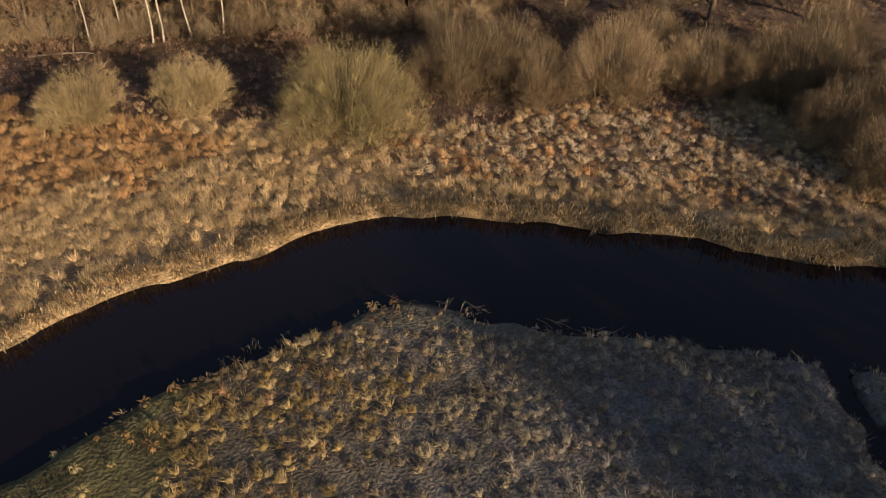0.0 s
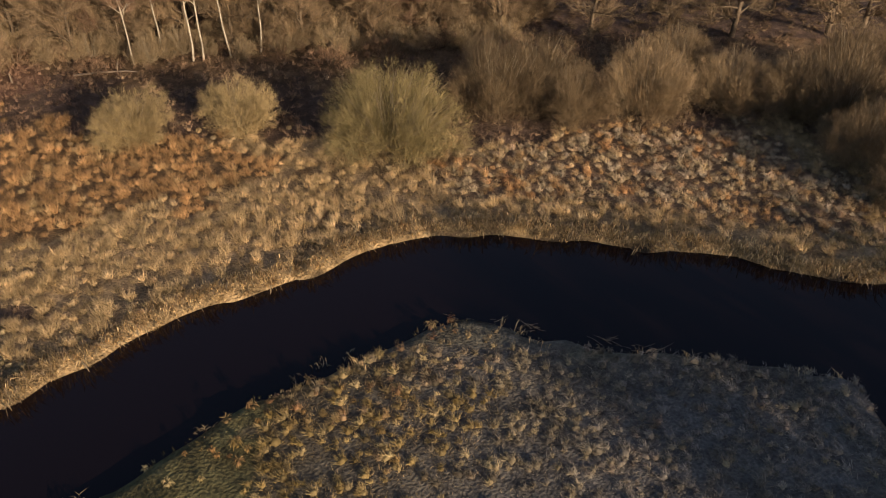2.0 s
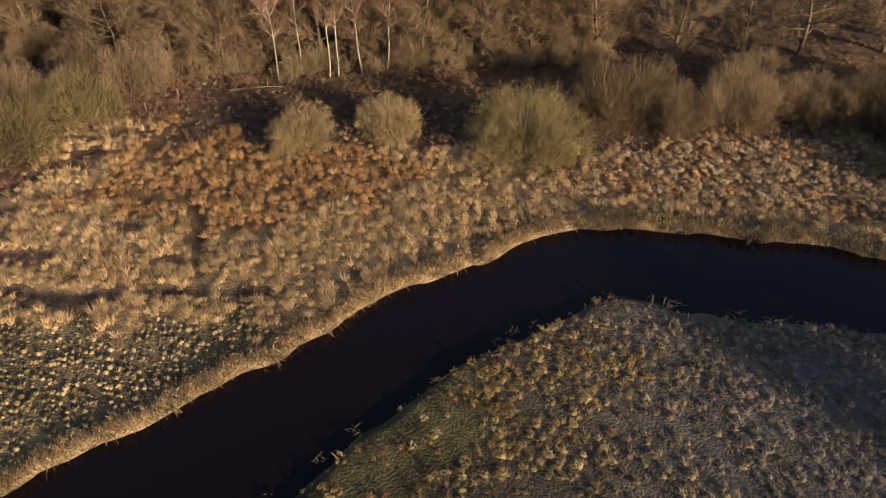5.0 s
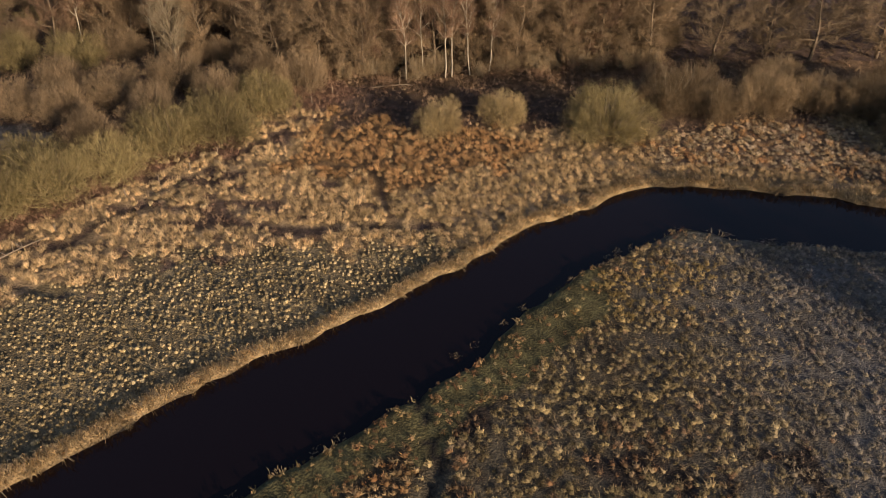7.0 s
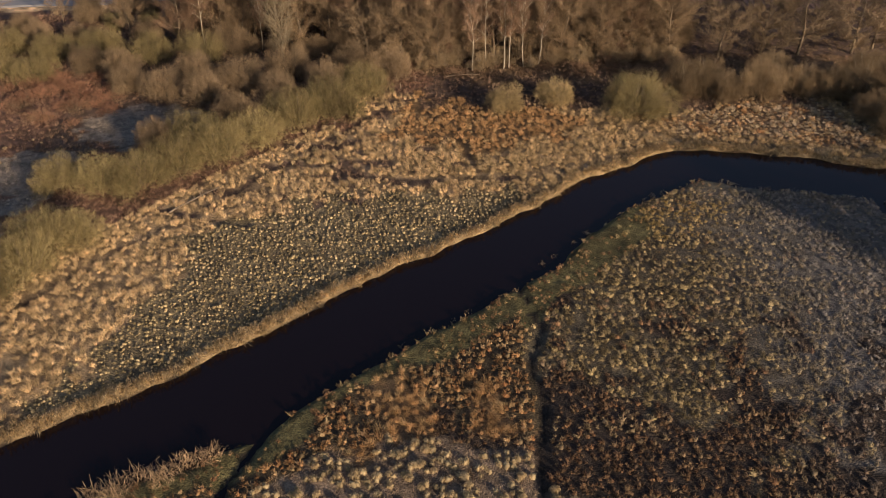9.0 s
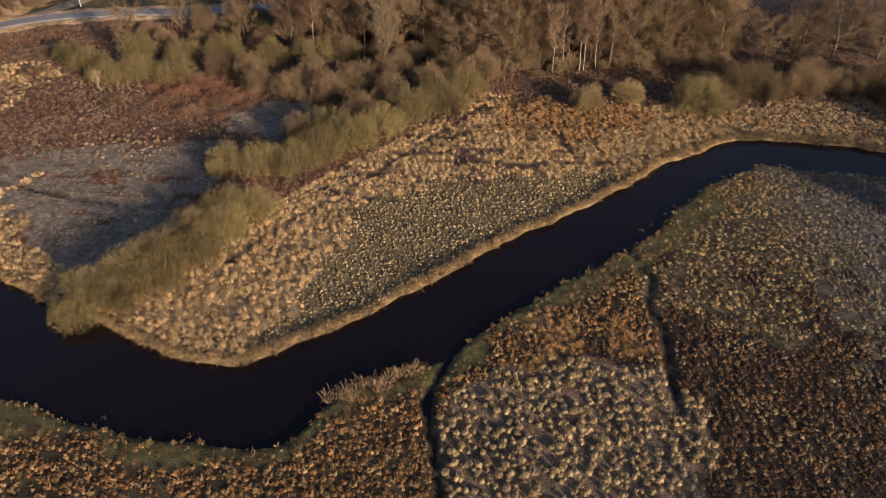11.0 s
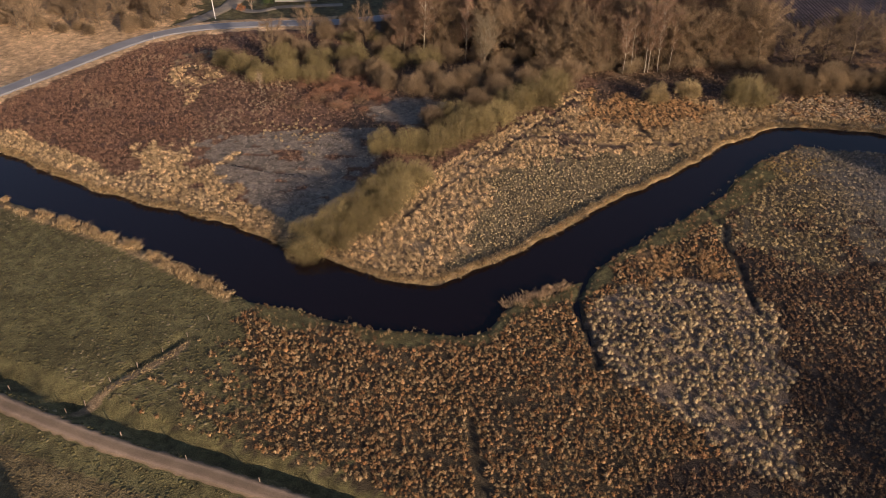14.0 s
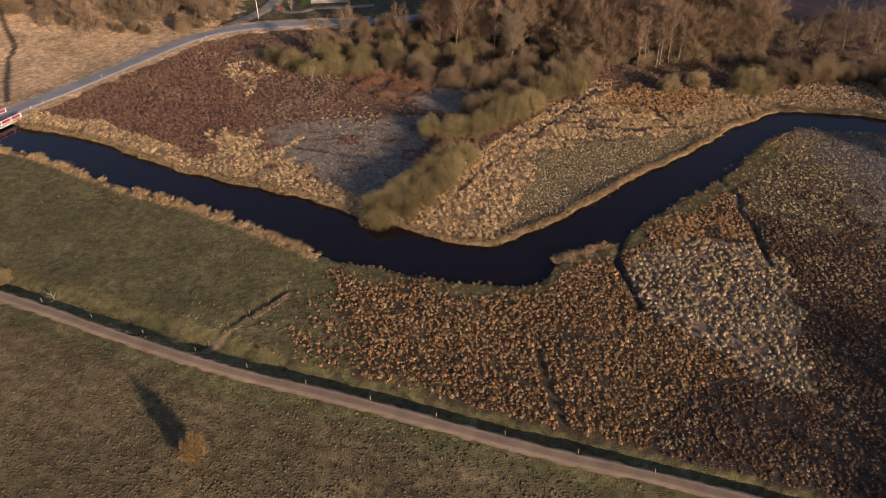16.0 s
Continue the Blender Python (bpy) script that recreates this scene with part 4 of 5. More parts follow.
    way = way * 0.7 + (rng.random((twigs, 3)) - 0.5) * 0.6 + np.array([0, 0, 0.15])
    crown.append((at, way * (0.07 * tall + 0.15) * (0.5 + 0.9 * rng.random((twigs, 1))), (0.01 + 0.011 * rng.random(twigs)) * fine))
    return finish(name, label, "shrub", trunk, crown, tone, ASH_BARK if fine < 1 else BARK, "stem_fan")


def tree(seed, tall, spread, tone, label, bark, clear=0.25, limbs=17, subs=7, twigs=16, r0=0.2, name="bare_tree", upward=0.25):
    """A leafless tree: a tapered trunk, limbs, branches and a crown of fine twigs."""
    rng = np.random.default_rng(seed)
    trunk, crown = ([], []), []
    stem = grow(rng, (0, 0, -0.2), (0, 0, 1), tall * 0.93, 0.5, 9)
    tube(stem, np.linspace(r0, 0.025, 10), 6, *trunk)
    for k in range(limbs):
        s = clear + (0.98 - clear) * (k + rng.random()) / limbs
        at = np.array([np.interp(s, np.linspace(0, 1, 10), stem[:, c]) for c in range(3)])
        ang = k * 2.4 + rng.random()
        reach = spread * (0.35 + 0.65 * math.sin(math.pi * min(1, (1 - s) / (1 - clear) * 0.85 + 0.12))) * (0.75 + 0.4 * rng.random())
        line = grow(rng, at, (math.cos(ang), math.sin(ang), 0.35 + upward + 0.4 * s), reach, upward * 0.4, 4)
        rr = r0 * (1 - s) * 0.4 + 0.025
        tube(line, np.linspace(rr, 0.015, 5), 4, *trunk)
        for _ in range(subs):
            u = 0.2 + 0.8 * rng.random()
            p = np.array([np.interp(u, np.linspace(0, 1, 5), line[:, c]) for c in range(3)])
            w = (line[-1] - line[0]) / (reach + 1e-6) + (rng.random(3) - 0.5) * 1.8 + np.array([0, 0, 0.25])
            w /= np.linalg.norm(w)
            sub = grow(rng, p, w, reach * 0.55, 0.08, 2)
            tube(sub, np.linspace(rr * 0.3 + 0.01, 0.01, 3), 3, *trunk)
            a, v = twigs_on(rng, sub, twigs, 0.5 + 0.05 * tall, 0.1, 0.3)
            crown.append((a, v, 0.009 + 0.01 * rng.random(len(a))))
    return finish(name, label, "tree", trunk, crown, tone, bark, "trunk")


def level(x, y):
    return float(height(np.array([x]), np.array([y]))[0])


TURN = [0]


def stand(kinds_of, places, group=""):
    """Trees or shrubs of some kinds, by turns, at places of x, y and size. The first of each kind is itself set down, the others are copies."""
    for x, y, size in places:
        ob = kinds_of[TURN[0] % len(kinds_of)]
        TURN[0] += 1
        m = pose(x, y, level(x, y), 0, 0, float(RNG.random() * 360)) @ Matrix.Scale(size * (0.94 + 0.12 * float(RNG.random())), 4)
        if "placed" in ob:
            ob = copy_thing(ob, pose(0, 0, 0))
        ob["placed"] = 1
        ob.matrix_basis = m
        if group:
            tagged(ob, group=group)


OLIVE, BROWN, RUSSET = (0.225, 0.18, 0.082), (0.215, 0.155, 0.092), (0.28, 0.145, 0.088)
willow = [shrub(s, 4.6, 6.0, OLIVE, "bare olive-brown willow shrub with fine upright twigs") for s in (101, 102, 103)]
grey_willow = [shrub(s, 3.9, 6.4, BROWN, "bare grey-brown willow shrub in a thicket") for s in (111, 112, 113)]
small_willow = [shrub(s, 3.0, 4.2, (0.29, 0.22, 0.11), "small round bare shrub beside the dry meadow", 60, 22000, fine=0.42) for s in (121, 122)]
near_willow = [shrub(104, 4.6, 6.0, (0.25, 0.2, 0.09), "large bare willow shrub with fine upright olive twigs", 170, 30000, fine=0.42)]
near_thicket = [shrub(s, 3.9, 6.4, (0.225, 0.162, 0.092), "bare grey-brown willow shrub in a thicket", 90, 26000, fine=0.45) for s in (114, 115)]
red_bramble = [shrub(s, 2.2, 1.9, RUSSET, "low red thicket of bare shoots in the reed meadow", 16, 1300, "bramble_bush") for s in (127, 128)]
bramble = [shrub(s, 2.2, 1.9, (0.2, 0.125, 0.075), "low brown thicket of bare bramble and alder shoots", 16, 1300, "bramble_bush") for s in (125, 126)]
far_alder = [tree(s, 11.5, 5.2, (0.165, 0.103, 0.064), "tall bare woodland tree with red-brown twigs", BARK, 0.1, 22, 8, 38, upward=0.08) for s in (134, 135)]
alder = [tree(s, 12, 5.0, (0.22, 0.155, 0.09), "tall bare woodland tree with brown twigs", BARK, 0.1, 22, 8, 38, upward=0.18) for s in (131, 132, 133)]
birch = [tree(s, 14, 2.6, (0.24, 0.155, 0.1), "slim bare birch with a pale trunk", BIRCH_BARK, 0.32, 16, 6, 26, 0.095, "birch_tree") for s in (141, 142)]
oak = [tree(s, 9, 4.8, (0.225, 0.163, 0.098), "spreading bare oak at the field edge", BARK, 0.14, 20, 9, 40, 0.24, "oak_tree", -0.12) for s in (151, 152)]
pale_tree = [tree(161, 10, 5.0, (0.31, 0.25, 0.16), "pale-barked spreading bare tree above the thicket", ASH_BARK, 0.08, 22, 9, 26, 0.26, "ash_tree", 0.45)]

# the shrubs beside the meadow and along the far bank
stand(near_willow, [(69.3, 165.0, 1.12)], "shrubs along the meadow edge")
stand(small_willow, [(51.2, 165.4, 0.98), (58.2, 167.6, 1.06)], "shrubs along the meadow edge")
stand(near_thicket, [(76.4, 170.4, 1.0), (79.6, 171.8, 1.05), (82.2, 169.4, 0.85), (87.6, 170.4, 1.1), (94, 171.6, 0.85), (98.2, 170.6, 0.9), (101.6, 169.6, 1.05), (104.5, 164, 1.1), (102.6, 158.6, 0.95), (108, 156, 0.9), (100.6, 163.6, 0.8), (104, 175, 1.1), (91, 176.5, 0.85), (110, 170, 1.1)], "shrubs along the meadow edge")
# the willow row and the thicket behind it
stand(willow, [(-10.8, 111.3, 0.77), (-10.6, 115.2, 0.79), (-6.9, 113.6, 0.79), (-7.4, 118.4, 0.85), (-3.9, 117.4, 0.83), (-4.6, 122.4, 0.85), (-1.2, 121.6, 0.85), (-2.0, 126.8, 0.85), (1.4, 126.4, 0.85), (0.6, 131.4, 0.88), (4.0, 131.8, 0.83), (-2.4, 143, 0.75), (2.6, 143.2, 0.85), (7.2, 143.6, 0.88), (10.6, 147.6, 0.94), (14.6, 150.6, 0.99), (18.6, 155, 0.99), (22.6, 160.4, 1.04), (27, 163.4, 1.04), (31, 169.4, 0.99), (10.4, 155, 0.88)], "willow thicket")
stand(grey_willow, [(6, 152.6, 0.77), (14.6, 160, 0.88), (19, 166, 0.94), (25.6, 170, 0.99), (8.5, 166.6, 0.94), (2.4, 167.6, 0.88), (-4, 169.6, 0.83), (-6.6, 174.6, 0.88), (13, 171, 0.94), (19, 174.6, 0.94), (28.6, 176, 0.94), (34, 176, 0.88), (-12, 176, 0.83), (5, 174, 0.88)], "willow thicket")
stand(willow, [(-19.3, 173, 0.88), (-25.6, 174, 0.85), (-30.4, 172.6, 0.79), (-36, 177.5, 0.83), (-41, 181, 0.77), (-20, 181, 0.88), (-28.7, 183.5, 0.88), (-12.5, 183, 0.94), (-4, 181, 0.94), (4, 182, 0.94)], "willow thicket")
stand(bramble, [(-13, 160, 1), (-17, 163.4, 0.9), (-21, 159.6, 0.9), (-26, 164, 1), (-9, 163, 1), (36, 178.6, 1), (43.6, 176.6, 0.9), (58.4, 181, 1.1), (63, 178.4, 1.1), (67.6, 180.4, 1.2), (72, 183, 1.2), (40, 180.4, 1.1), (-44, 176, 1), (-47, 183, 1), (34, 172.8, 0.9), (78, 180.6, 1.2), (84, 180, 1.1), (90, 181.6, 1.1)])
red_patch = [(float(x), float(y)) for x, y in zip(RNG.uniform(-25, -2, 70), RNG.uniform(157, 176, 70))]
red_patch = [p for p in red_patch if inside(np.array([p[0]]), np.array([p[1]]), np.array([(-25, 175), (-8, 175.5), (-3, 163), (-6, 157), (-12, 159.5), (-19, 162.5)]))[0]]
stand(red_bramble, [(x, y, float(0.6 + 0.4 * RNG.random())) for x, y in red_patch], "red bramble thicket")
for k in range(70):
    lone_tussock(float(RNG.normal(-19, 4.0)), float(RNG.normal(150.5, 3.0)), float(RNG.uniform(0.4, 0.85)))
for k in range(14):
    lone_tussock(float(RNG.uniform(46, 63)), float(RNG.uniform(163.4, 165.6)) + 1.8 * (k % 2), float(RNG.uniform(0.5, 1.0)))
for k in range(50):
    lone_tussock(float(RNG.uniform(18, 30)), float(RNG.uniform(149, 159)), float(RNG.uniform(0.6, 1.1)))
stand(pale_tree, [(16.4, 182, 1.0)])
# the wood
wood = []
for k in range(900):
    x, y = float(RNG.uniform(-2, 78)), float(RNG.uniform(180, 229))
    edge = 185 if x < 34 else 180.5 + 0.13 * max(0, x - 45)
    if y > edge and all((x - a) ** 2 + (y - b) ** 2 > 10.5 for a, b, _ in wood):
        wood.append((x, y, float(0.78 + 0.32 * RNG.random())))
wood = [(x, y, min(s, 0.95) if y > 205 else s) for x, y, s in wood]
front = wood[::2] + wood[5::8]
stand(alder, [p for p in front if p[1] < 191] + [(41, 179.5, 0.8), (60, 182.5, 0.95), (66, 183.4, 0.95), (71, 185, 1), (76, 186.8, 0.95)], "trees of the wood")
stand(far_alder, [p for p in front if p[1] >= 191], "trees of the wood")
stand(birch, wood[1::8] + [(48.6, 180, 1), (51.3, 179.1, 1.05), (52.1, 179.4, 1.05), (54.4, 179.9, 1), (46.5, 178.4, 0.9), (56.7, 180.8, 0.9)], "trees of the wood")
stand(far_alder, wood[3::4], "trees of the wood")
stand(oak, [(30, 181, 1.0), (77, 188, 1.15)], "trees of the wood")
for k in range(420):
    x, y = float(RNG.uniform(-46, -2)), float(RNG.uniform(184, 226))
    if y > 186 + 0.1 * x and x > -35 + 0.5 * (y - 184) and y < np.interp(x, ROAD[:, 0], ROAD[:, 1]) - 5 and all((x - a) ** 2 + (y - b) ** 2 > 18 for a, b, _ in wood):
        wood.append((x, y, 0.7))
        stand((grey_willow, willow, alder, grey_willow)[k % 4], [(x, y, 0.55 + 0.25 * float(RNG.random()))], "trees of the wood")
stand(grey_willow, [(float(x), float(y), float(0.6 + 0.3 * RNG.random())) for x, y in zip(np.linspace(34, 80, 24), 182.5 + 0.13 * (np.linspace(34, 80, 24) - 45).clip(0) + RNG.uniform(0, 7, 24)) if not 44 < x < 56], "undergrowth of the wood")
stand(oak, [(float(x), float(180.6 + 0.13 * max(0, x - 45) + RNG.uniform(0, 9)), float(0.55 + 0.3 * RNG.random())) for x in np.linspace(30, 80, 64) if not 46.5 < x < 53.5], "undergrowth of the wood")
stand(oak, [(85.5, 184.8, 0.82), (92.6, 186.4, 0.95), (98.2, 186.0, 1.15), (107.0, 186.8, 1.1), (111, 188.6, 1.0), (116, 190, 0.95), (104, 193, 0.85), (95, 193.5, 0.75), (88, 195, 0.75)], "oaks at the field edge")
brush = [shrub(s, 2.0, 3.4, (0.27, 0.2, 0.115), "pale brown brushwood at the foot of the wood", 30, 3600, "brushwood", 0.6) for s in (191, 192)]
foot_line = np.linspace(31, 79, 44)
stand(brush, [(float(x), float(179.4 + 0.13 * max(0, x - 45) + RNG.uniform(-1.2, 4.5)), float(0.55 + 0.5 * RNG.random())) for x in foot_line], "brushwood of the wood")
for k in range(90):
    x, y = float(RNG.uniform(-4, 36)), float(RNG.uniform(183, 206))
    if all((x - a) ** 2 + (y - b) ** 2 > 5 for a, b, _ in wood):
        wood.append((x, y, 0.5))
        stand(grey_willow, [(x, y, 0.5 + 0.35 * float(RNG.random()))], "undergrowth of the wood")
# trees whose shade falls on the river point and the fields
shade = [(126, 126, 0.62), (132, 121, 0.7), (135, 130, 0.6), (129, 133, 0.5), (122, 130, 0.55), (138, 124, 0.7), (124, 120, 0.7), (112, 137, 0.52), (116, 134.5, 0.58), (119, 139, 0.55)]
for k in range(300):
    x, y = float(RNG.uniform(100, 122)), float(RNG.uniform(94, 128))
    if 82 < x - (140 - y) * 0.93 < 104 and all((x - a) ** 2 + (y - b) ** 2 > 22 for a, b, _ in shade):
        shade.append((x, y, 0.74))
for k in range(200):
    x, y = float(RNG.uniform(76, 106)), float(RNG.uniform(4, 48))
    if y < 50 - 0.2 * abs(x - 75) and all(x - 0.68 * s > 51.5 + 0.15 * (y + 0.73 * s - 75) for s in range(0, 60, 4)) and all((x - a) ** 2 + (y - b) ** 2 > 24 for a, b, _ in shade):
        shade.append((x, y, 1.05))
stand(alder, shade, "trees behind the river point")
hedge = []
for k in range(500):
    x, y = float(RNG.uniform(-126, -56)), float(RNG.uniform(194, 226))
    if y > np.interp(x, [-126, -112, -94, -72, -56], [199, 202, 194, 198, 204]) and near_line(np.array([x]), np.array([y]), "road", ROAD)[0] > 6 and all((x - a) ** 2 + (y - b) ** 2 > 14 for a, b, _ in hedge):
        hedge.append((x, y, float(0.45 + 0.3 * RNG.random())))
stand(grey_willow, hedge[::2], "trees beyond the road")
stand(oak, hedge[1::2], "trees beyond the road")
stand(small_willow, [(-36, 43, 1.2), (-69, 95.4, 0.8)])
birch_sapling = [tree(171, 5.5, 1.3, (0.36, 0.25, 0.16), "slender young birch standing in the reed", BIRCH_BARK, 0.2, 10, 4, 10, 0.06, "birch_sapling")]
stand(birch_sapling, [(-29.8, 166.9, 0.8), (-42.3, 214, 0.9)])
lone = [shrub(181, 1.5, 5.4, (0.25, 0.165, 0.07), "single young tree with withered golden twigs in the field", 14, 7000, "young_tree")]
stand(lone, [(-29.4, 60.8, 0.95)])
orange = [shrub(182, 1.4, 2.6, (0.4, 0.17, 0.06), "small bush with withered orange leaves on the lawn", 10, 900, "orange_bush")]
stand(orange, [(-45.6, 215.6, 1.0)])
evergreen = [shrub(183, 1.5, 2.4, (0.06, 0.09, 0.03), "clipped evergreen bush on the lawn", 10, 1600, "evergreen_bush")]
stand(evergreen, [(-39.8, 221.2, 1.0)])


# ---- fences, bridge and small things ----
def post_mesh(tall, wide, seed):
    rng = np.random.default_rng(seed)
    bm = bmesh.new()
    bmesh.ops.create_cone(bm, cap_ends=True, segments=7, radius1=wide, radius2=wide * 0.85, depth=tall + 0.4, matrix=Matrix.Translation((0, 0, (tall - 0.4) / 2)))
    for v in bm.verts:
        v.co.x += 0.02 * (rng.random() - 0.5)
        v.co.y += 0.02 * (rng.random() - 0.5)
        v.co.z += 0.06 * (rng.random() - 0.5)
    return bm_mesh("post", bm, WOOD)


POSTS = [post_mesh(0.85, 0.065, s) for s in (1, 2, 3)]


def wire_between(places, high):
    """A slack wire from post to post."""
    v, f = [], []
    for (x0, y0, z0), (x1, y1, z1) in zip(places[:-1], places[1:]):
        s = np.linspace(0, 1, 5)
        tube(np.c_[x0 + (x1 - x0) * s, y0 + (y1 - y0) * s, z0 + (z1 - z0) * s + high - 0.12 * s * (1 - s)], [0.0025] * 5, 3, v, f)
    return mesh_of("wire", np.array(v), np.array(f), None, (WOOD,))


def post_fence(line, gap, label):
    thing = tagged(new("post_fence"), label, "fence")
    d = np.r_[0, np.cumsum(np.linalg.norm(np.diff(line, axis=0), axis=1))]
    at = np.arange(0, d[-1], gap)
    spots = []
    for k, (x, y) in enumerate(zip(np.interp(at, d, line[:, 0]), np.interp(at, d, line[:, 1]))):
        x, y = float(x + 0.3 * (RNG.random() - 0.5)), float(y + 0.3 * (RNG.random() - 0.5))
        p = part("post", POSTS[k % 3], thing)
        z = level(x, y)
        p.matrix_basis = pose(x, y, z, float(8 * RNG.random() - 4), float(8 * RNG.random() - 4), float(RNG.random() * 90))
        spots.append((x, y, z))
    for high in (0.5, 0.95):
        part("wire", wire_between(spots, high), thing)
    return thing


post_fence(smooth_line([(12.5, 139.5), (14.8, 142), (18.3, 146.4), (21.5, 151), (26.3, 156.6), (31.8, 165.6), (37.2, 173.2), (39, 176)]), 3.6, "weathered wooden post fence along the meadow ditch")
post_fence(smooth_line([(-68, 92.6), (-48, 84.9), (-38.9, 81.4), (-33.8, 79.4), (-27, 76.2), (-21.6, 74), (-5, 68.6), (10, 63.6), (26, 58.4)]), 9.0, "low grey post and wire fence beside the gravel track")
post_fence(smooth_line([(-33, 81.6), (-28, 87.4), (-23.4, 93.2), (-20.5, 97.6)]), 3.6, "old post and wire fence across the pasture")


def lying_log(places, r, label, name="fallen_log", mat=None):
    """A fallen stem with a few broken side branches."""
    rng = np.random.default_rng(int(places[0][0] * 10) % 997)
    v, f = [], []
    line = smooth_line(places, 0.7)
    line = line + (rng.random(line.shape) - 0.5) * 0.12
    tube(line, np.linspace(r, r * 0.4, len(line)), 6, v, f)
    for k in range(5):
        p = line[int((0.3 + 0.65 * rng.random()) * (len(line) - 1))]
        tube(grow(rng, p, rng.random(3) - np.array([0.5, 0.5, -0.1]), 6 * r + 0.5 * rng.random(), 0.05, 3), np.linspace(r * 0.4, 0.012, 4), 4, v, f)
    return tagged(new(name, mesh_of(name, np.array(v), np.array(f), None, (mat or WOOD,), flat=False)), label, "log")


def on_ground(places, lift):
    return [(x, y, max(level(x, y), -0.42) + lift) for x, y in places]


lying_log(on_ground([(12.2, 138.2), (14.5, 140.9), (16.8, 143.8)], 0.2), 0.13, "long pale fallen stem lying beside the meadow ditch")
lying_log(on_ground([(42.4, 175.8), (45, 176.4), (47.4, 176.5)], 0.2), 0.11, "fallen trunk at the foot of the wood")
lying_log([(68.5, 186, 3.2), (72, 187.5, 5.2), (76, 188.6, 7.4)], 0.2, "pale broken trunk leaning in the wood's edge", "broken_trunk", BIRCH_BARK)
lying_log(on_ground([(-59.8, 91.4), (-58.8, 91.0), (-58.2, 90.2), (-58.4, 89.6)], 0.25), 0.09, "bleached bent branch beside the track", "dead_branch", BIRCH_BARK)


def drift_twigs(places, seed, label):
    """Thin washed-up twigs tangled along the water's edge."""
    rng = np.random.default_rng(seed)
    thing = tagged(new("driftwood"), label, "driftwood")
    line = np.array(places)
    for k in range(26):
        p = line[rng.integers(0, len(line) - 1)]
        q = line[rng.integers(0, len(line))]
        s = rng.random()
        foot = np.r_[p + (q - p) * s + (rng.random(2) - 0.5) * 0.7, -0.43]
        way = np.r_[np.sign(rng.random() - 0.4) * (line[-1] - line[0]) / np.linalg.norm(line[-1] - line[0]), 0.0] + np.r_[(rng.random(2) - 0.5) * 1.1, 0.05 + 0.35 * rng.random() ** 3]
        v, f = [], []
        tube(grow(rng, foot, way / np.linalg.norm(way), 0.25 + 0.7 * rng.random(), -0.02, 4), np.linspace(0.02, 0.006, 5), 4, v, f)
        part("twig", mesh_of("twig", np.array(v), np.array(f), None, (WOOD,), flat=False), thing)
    return thing


drift_twigs([(74.7, 147.5), (76.4, 147.3), (77.9, 147.0), (79.0, 146.7)], 501, "tangle of grey driftwood twigs at the river point")
drift_twigs([(81.6, 146.2), (82.9, 145.8), (84.3, 145.4), (85.8, 145.0)], 502, "washed-up pale twigs in the shallows")
lying_log([(-3.0, 112.0, 0.3), (0.5, 110.6, 0.1), (-9.5, 109.0, -0.3)][:2], 0.1, "grey fallen branch at the end of the willow row", "dead_branch")


def reed_clump(x, y, n, tall, radius, seed, tone=(0.5, 0.36, 0.18)):
    """A clump of dry reed stems with drooping leaves."""
    rng = np.random.default_rng(seed)
    a, r = rng.random(n) * 2 * math.pi, np.sqrt(rng.random(n)) * radius
    z = max(level(x, y), -0.45)
    foot = np.c_[x + np.cos(a) * r, y + np.sin(a) * r, np.full(n, z)]
    t = tall * (0.5 + 0.6 * rng.random(n))
    lean = (rng.random((n, 2)) - 0.5) * 2.2 * t[:, None]
    mid = foot + np.c_[lean * 0.4, t * 0.7]
    tip = foot + np.c_[lean, t * (0.45 + 0.5 * rng.random(n))]
    v, f, c = blades(foot, mid, tip, np.full(n, 0.04), np.array(tone) * (0.6 + 0.8 * rng.random((n, 1))))
    return tagged(new("reed_clump", mesh_of("reed_clump", v, f, c, (GRASS,))), "small clump of dry reed at the water's edge", "reed", group="reed clumps along the near bank")


for k, (x, y, n, h) in enumerate([(66.9, 142.9, 26, 0.9), (67.8, 143.9, 22, 0.8), (69, 144.6, 14, 0.6), (63.5, 139.4, 24, 0.9), (59.4, 135.8, 26, 1.0), (57.7, 134.1, 20, 0.9), (54.0, 130.2, 26, 0.8), (55.4, 131.6, 12, 0.6), (46.5, 122.4, 26, 0.8), (45, 121, 16, 0.6), (40.5, 117.4, 16, 0.6), (78, 146.8, 8, 0.6), (-3, 97.2, 20, 0.5), (6, 95.4, 24, 0.5)]):
    reed_clump(x, y, n // 2 + 4, h * 0.5, 0.4, 300 + k, (0.42, 0.31, 0.17))
for k, (x, y) in enumerate([(18.4, 100.4), (19.8, 101.2), (21.2, 102), (22.6, 102.4), (24.2, 103.2), (25.4, 103.8), (26.6, 104.2), (20.4, 100.2), (23.4, 101.8)]):
    reed_clump(x, y, 130, 0.95, 0.9, 330 + k, (0.55, 0.38, 0.21))


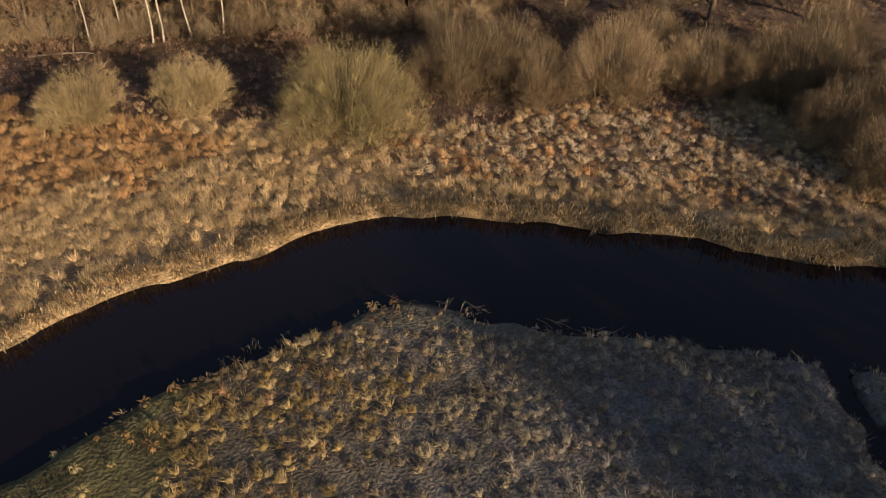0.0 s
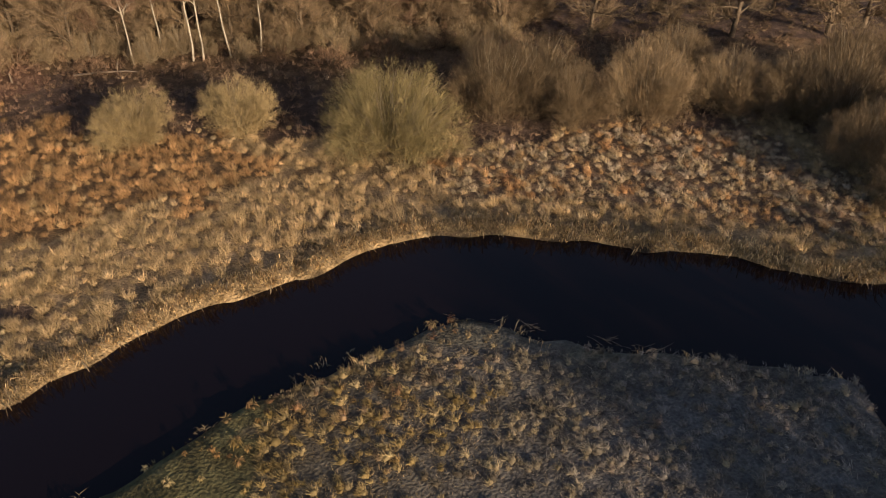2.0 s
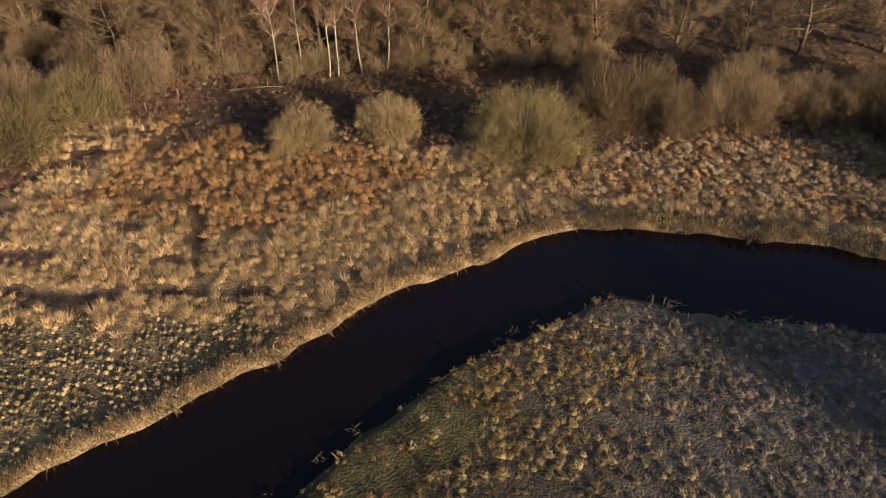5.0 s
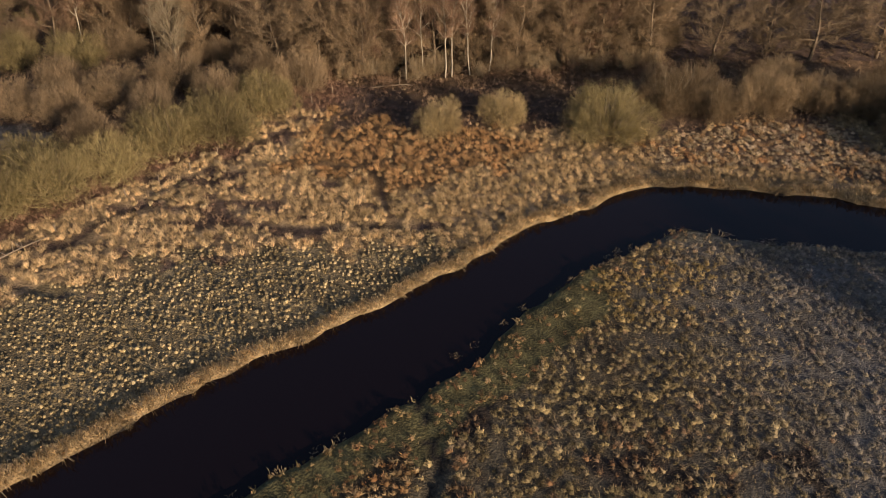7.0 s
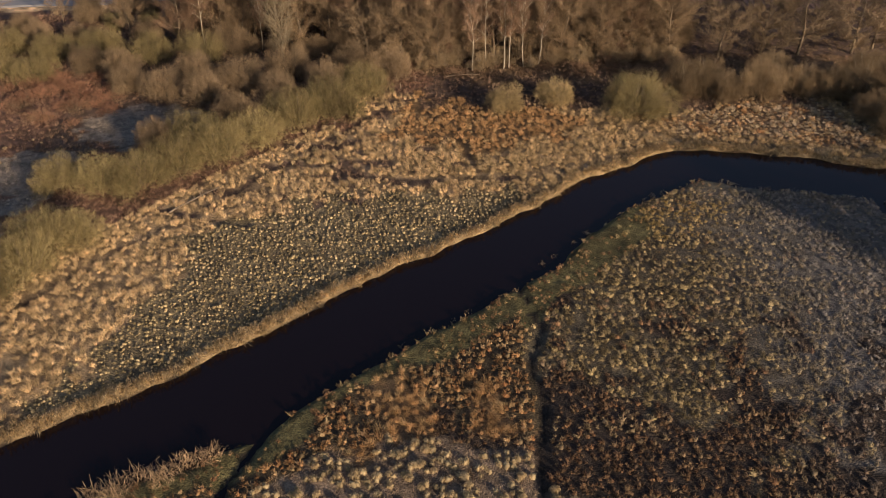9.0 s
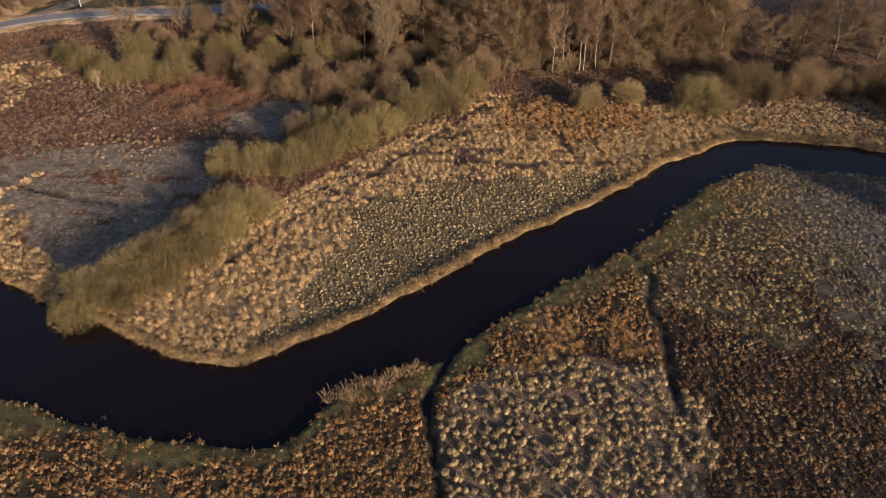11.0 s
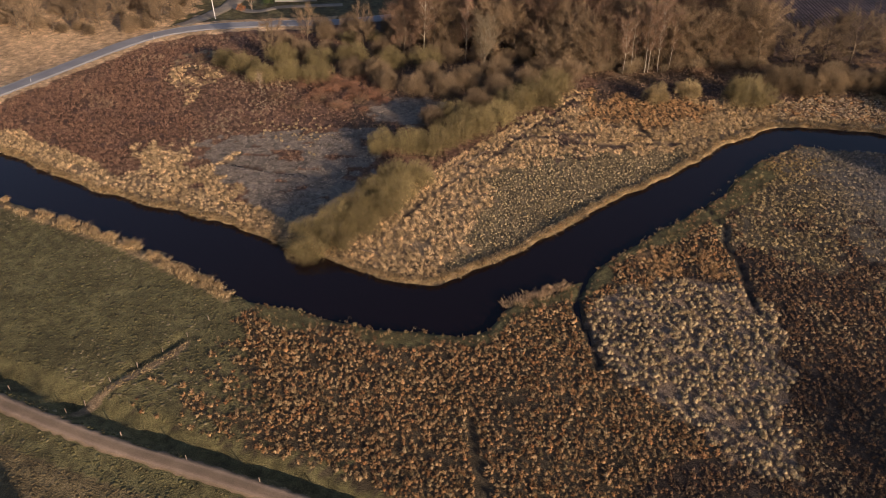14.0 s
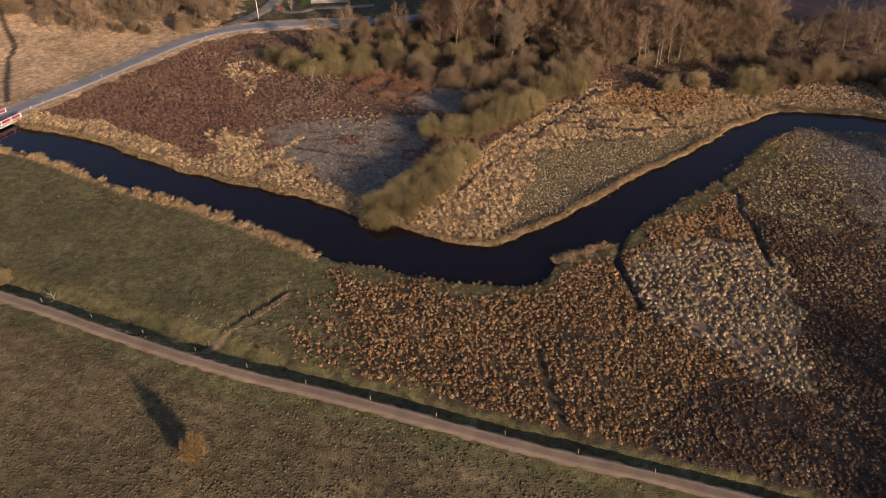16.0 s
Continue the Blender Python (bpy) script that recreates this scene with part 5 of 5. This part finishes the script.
def railing(length, seed):
    """One side of the bridge: white posts and rails with red panels between them."""
    thing = tagged(new("bridge_railing"), "white bridge railing with red panels", "railing", group="railings of the bridge")
    n = 8
    gap = length / n
    def boxed(name, centre, size, mat, bevel=0.01):
        bm = bmesh.new()
        add_box(bm, centre, size, 0, bevel)
        return part(name, bm_mesh(name, bm, mat), thing)
    for k in range(n + 1):
        boxed("post", (k * gap - length / 2, 0, 0.55), (0.16, 0.16, 1.1), WHITE)
    boxed("top_rail", (0, 0, 1.12), (length + 0.2, 0.18, 0.1), WHITE)
    boxed("bottom_rail", (0, 0, 0.22), (length, 0.1, 0.12), WHITE)
    for k in range(n):
        boxed("panel", ((k + 0.5) * gap - length / 2, 0, 0.68), (gap * 0.78, 0.05, 0.62), RED_PAINT)
    return thing


BR = Matrix.Translation((-95.2, 142.0, 0)) @ Matrix.Rotation(math.atan2(18, 9.5), 4, "Z")
deck = bmesh.new()
add_box(deck, (0, 0, 0.18), (19.5, 5.0, 0.5), 0, 0.03)
for s in (-9.2, 9.2):
    add_box(deck, (s, 0, -0.6), (1.2, 5.4, 1.6), 0, 0.04)
bridge_deck = tagged(new("bridge_deck", bm_mesh("bridge_deck", deck, CONCRETE)), "concrete bridge deck over the river", "bridge", kind="structure")
bridge_deck.matrix_basis = BR
for s, n in ((-2.35, 1), (2.35, 2)):
    rail = railing(18.5, n)
    rail.matrix_basis = BR @ Matrix.Translation((0, s, 0.43)) @ Matrix.Diagonal((1, 1, 0.8, 1))


def marker_post(x, y):
    bm = bmesh.new()
    add_box(bm, (0, 0, 0.35), (0.1, 0.08, 0.9), 0, 0.02)
    ob = tagged(new("marker_post", bm_mesh("marker_post", bm, WHITE)), "white roadside marker post", "post", group="marker posts beside the road")
    ob.matrix_basis = pose(x, y, level(x, y))


for x, y in ((-88.4, 152.9), (-86.9, 155.6), (-79.2, 169.6), (-61.2, 194.6)):
    marker_post(x, y)


def pole(x, y):
    v, f = [], []
    tube(np.array([(0, 0, -0.3), (-0.1, 0, 4), (-0.2, 0, 8)]), [0.13, 0.11, 0.09], 8, v, f)
    ob = tagged(new("utility_pole", mesh_of("utility_pole", np.array(v), np.array(f), None, (WHITE,), flat=False)), "slim pale pole beside the driveway", "pole")
    ob.matrix_basis = pose(x, y, level(x, y))


pole(-50.6, 209.4)
DRIVE = smooth_line([(-58, 203.5), (-54.6, 209), (-51.6, 214.6), (-49.4, 221), (-48.4, 229)])
PATH_LAWN = smooth_line([(-49.6, 220), (-46.6, 217.2), (-43.4, 215.2), (-40, 215.6), (-36.6, 218.4), (-30, 219.6), (-20, 221)])


def flat_lift(dz):
    return lambda x, y: np.maximum(height(x.ravel(), y.ravel()).reshape(x.shape), 0) + dz


SAND = [(0.2, 0.17, 0.13), (0.3, 0.26, 0.2), (0.27, 0.23, 0.18)]
tagged(ribbon("driveway", DRIVE, 1.9, flat_lift(0.12), GRAVEL, SAND, 0.3), "pale gravel driveway off the road", "driveway", kind="structure")
tagged(ribbon("garden_path", PATH_LAWN, 1.0, flat_lift(0.1), GRAVEL, SAND, 0.3), "winding gravel garden path on the lawn", "path", kind="structure")


def edge_line(side):
    line = smooth_line(ROAD[::3], 1.0)
    d = np.gradient(line, axis=0)
    d /= np.linalg.norm(d, axis=1)[:, None]
    off = line + np.c_[-d[:, 1], d[:, 0]] * side
    return tagged(ribbon("road_line", off, 0.06, lambda x, y: 0.458 + 0 * x, CONCRETE, None, 0.0), "worn white edge line painted on the road", "road line", kind="structure")


edge_line(1.7)
edge_line(-1.7)


def house(x, y, turn):
    """A small white house with windows, a door and a tiled roof."""
    thing = tagged(new("house"), "small grey rendered house with a dark tiled roof", "house")
    GLASS = surface("window_glass", (0.03, 0.04, 0.05), rough=0.1, spread=0.05, bump=0)
    def boxed(name, centre, size, mat, to):
        bm = bmesh.new()
        add_box(bm, centre, size, 0, 0.01)
        return part(name, bm_mesh(name, bm, mat), to)
    boxed("wall", (0, 0, 1.4), (11, 7, 3.2), CONCRETE, thing)
    bm = bmesh.new()
    w = [bm.verts.new(p) for p in ((-5.9, -4, 2.9), (5.9, -4, 2.9), (5.9, 4, 2.9), (-5.9, 4, 2.9), (-5.9, 0, 5.6), (5.9, 0, 5.6))]
    for f in ((0, 1, 5, 4), (2, 3, 4, 5), (1, 2, 5), (3, 0, 4), (3, 2, 1, 0)):
        bm.faces.new([w[i] for i in f])
    part("roof", bm_mesh("roof", bm, surface("roof_tile", (0.12, 0.07, 0.05), spread=0.2, size=1)), thing)
    for k in range(4):
        win = boxed("window", (-4.1 + 2.7 * k, -3.5, 1.5), (1.2, 0.12, 1.2), WHITE, thing)
        boxed("pane", (-4.1 + 2.7 * k, -3.57, 1.5), (0.98, 0.03, 0.98), GLASS, win)
    thing.matrix_basis = pose(x, y, level(x, y), 0, 0, turn)


house(-33, 226.5, 4)


def furrows():
    """The ridges of the ploughed field."""
    v, f = [], []
    for k in range(85):
        x = 79 + 0.95 * k
        y0 = 209 - 0.1 * (x - 85) + float(RNG.random())
        ys = np.linspace(y0, 262, 9)
        wob = 0.12 * (RNG.random(9) - 0.5)
        base = len(v)
        for y, w in zip(ys, wob):
            z = level(x, float(y))
            v += [(x + w - 0.34, y, z - 0.08), (x + w, y, z + 0.24 + w), (x + w + 0.34, y, z - 0.08)]
        for i in range(8):
            a = base + 3 * i
            f += [(a, a + 1, a + 4), (a, a + 4, a + 3), (a + 1, a + 2, a + 5), (a + 1, a + 5, a + 4)]
    return mesh_of("furrows", np.array(v), np.array(f)[:, ::-1], None, (surface("ploughed_soil", (0.33, 0.21, 0.155), spread=0.3, size=3, fine=10),))


tagged(new("furrows", furrows()), "brown ridges of a ploughed field", "furrows", kind="stuff")
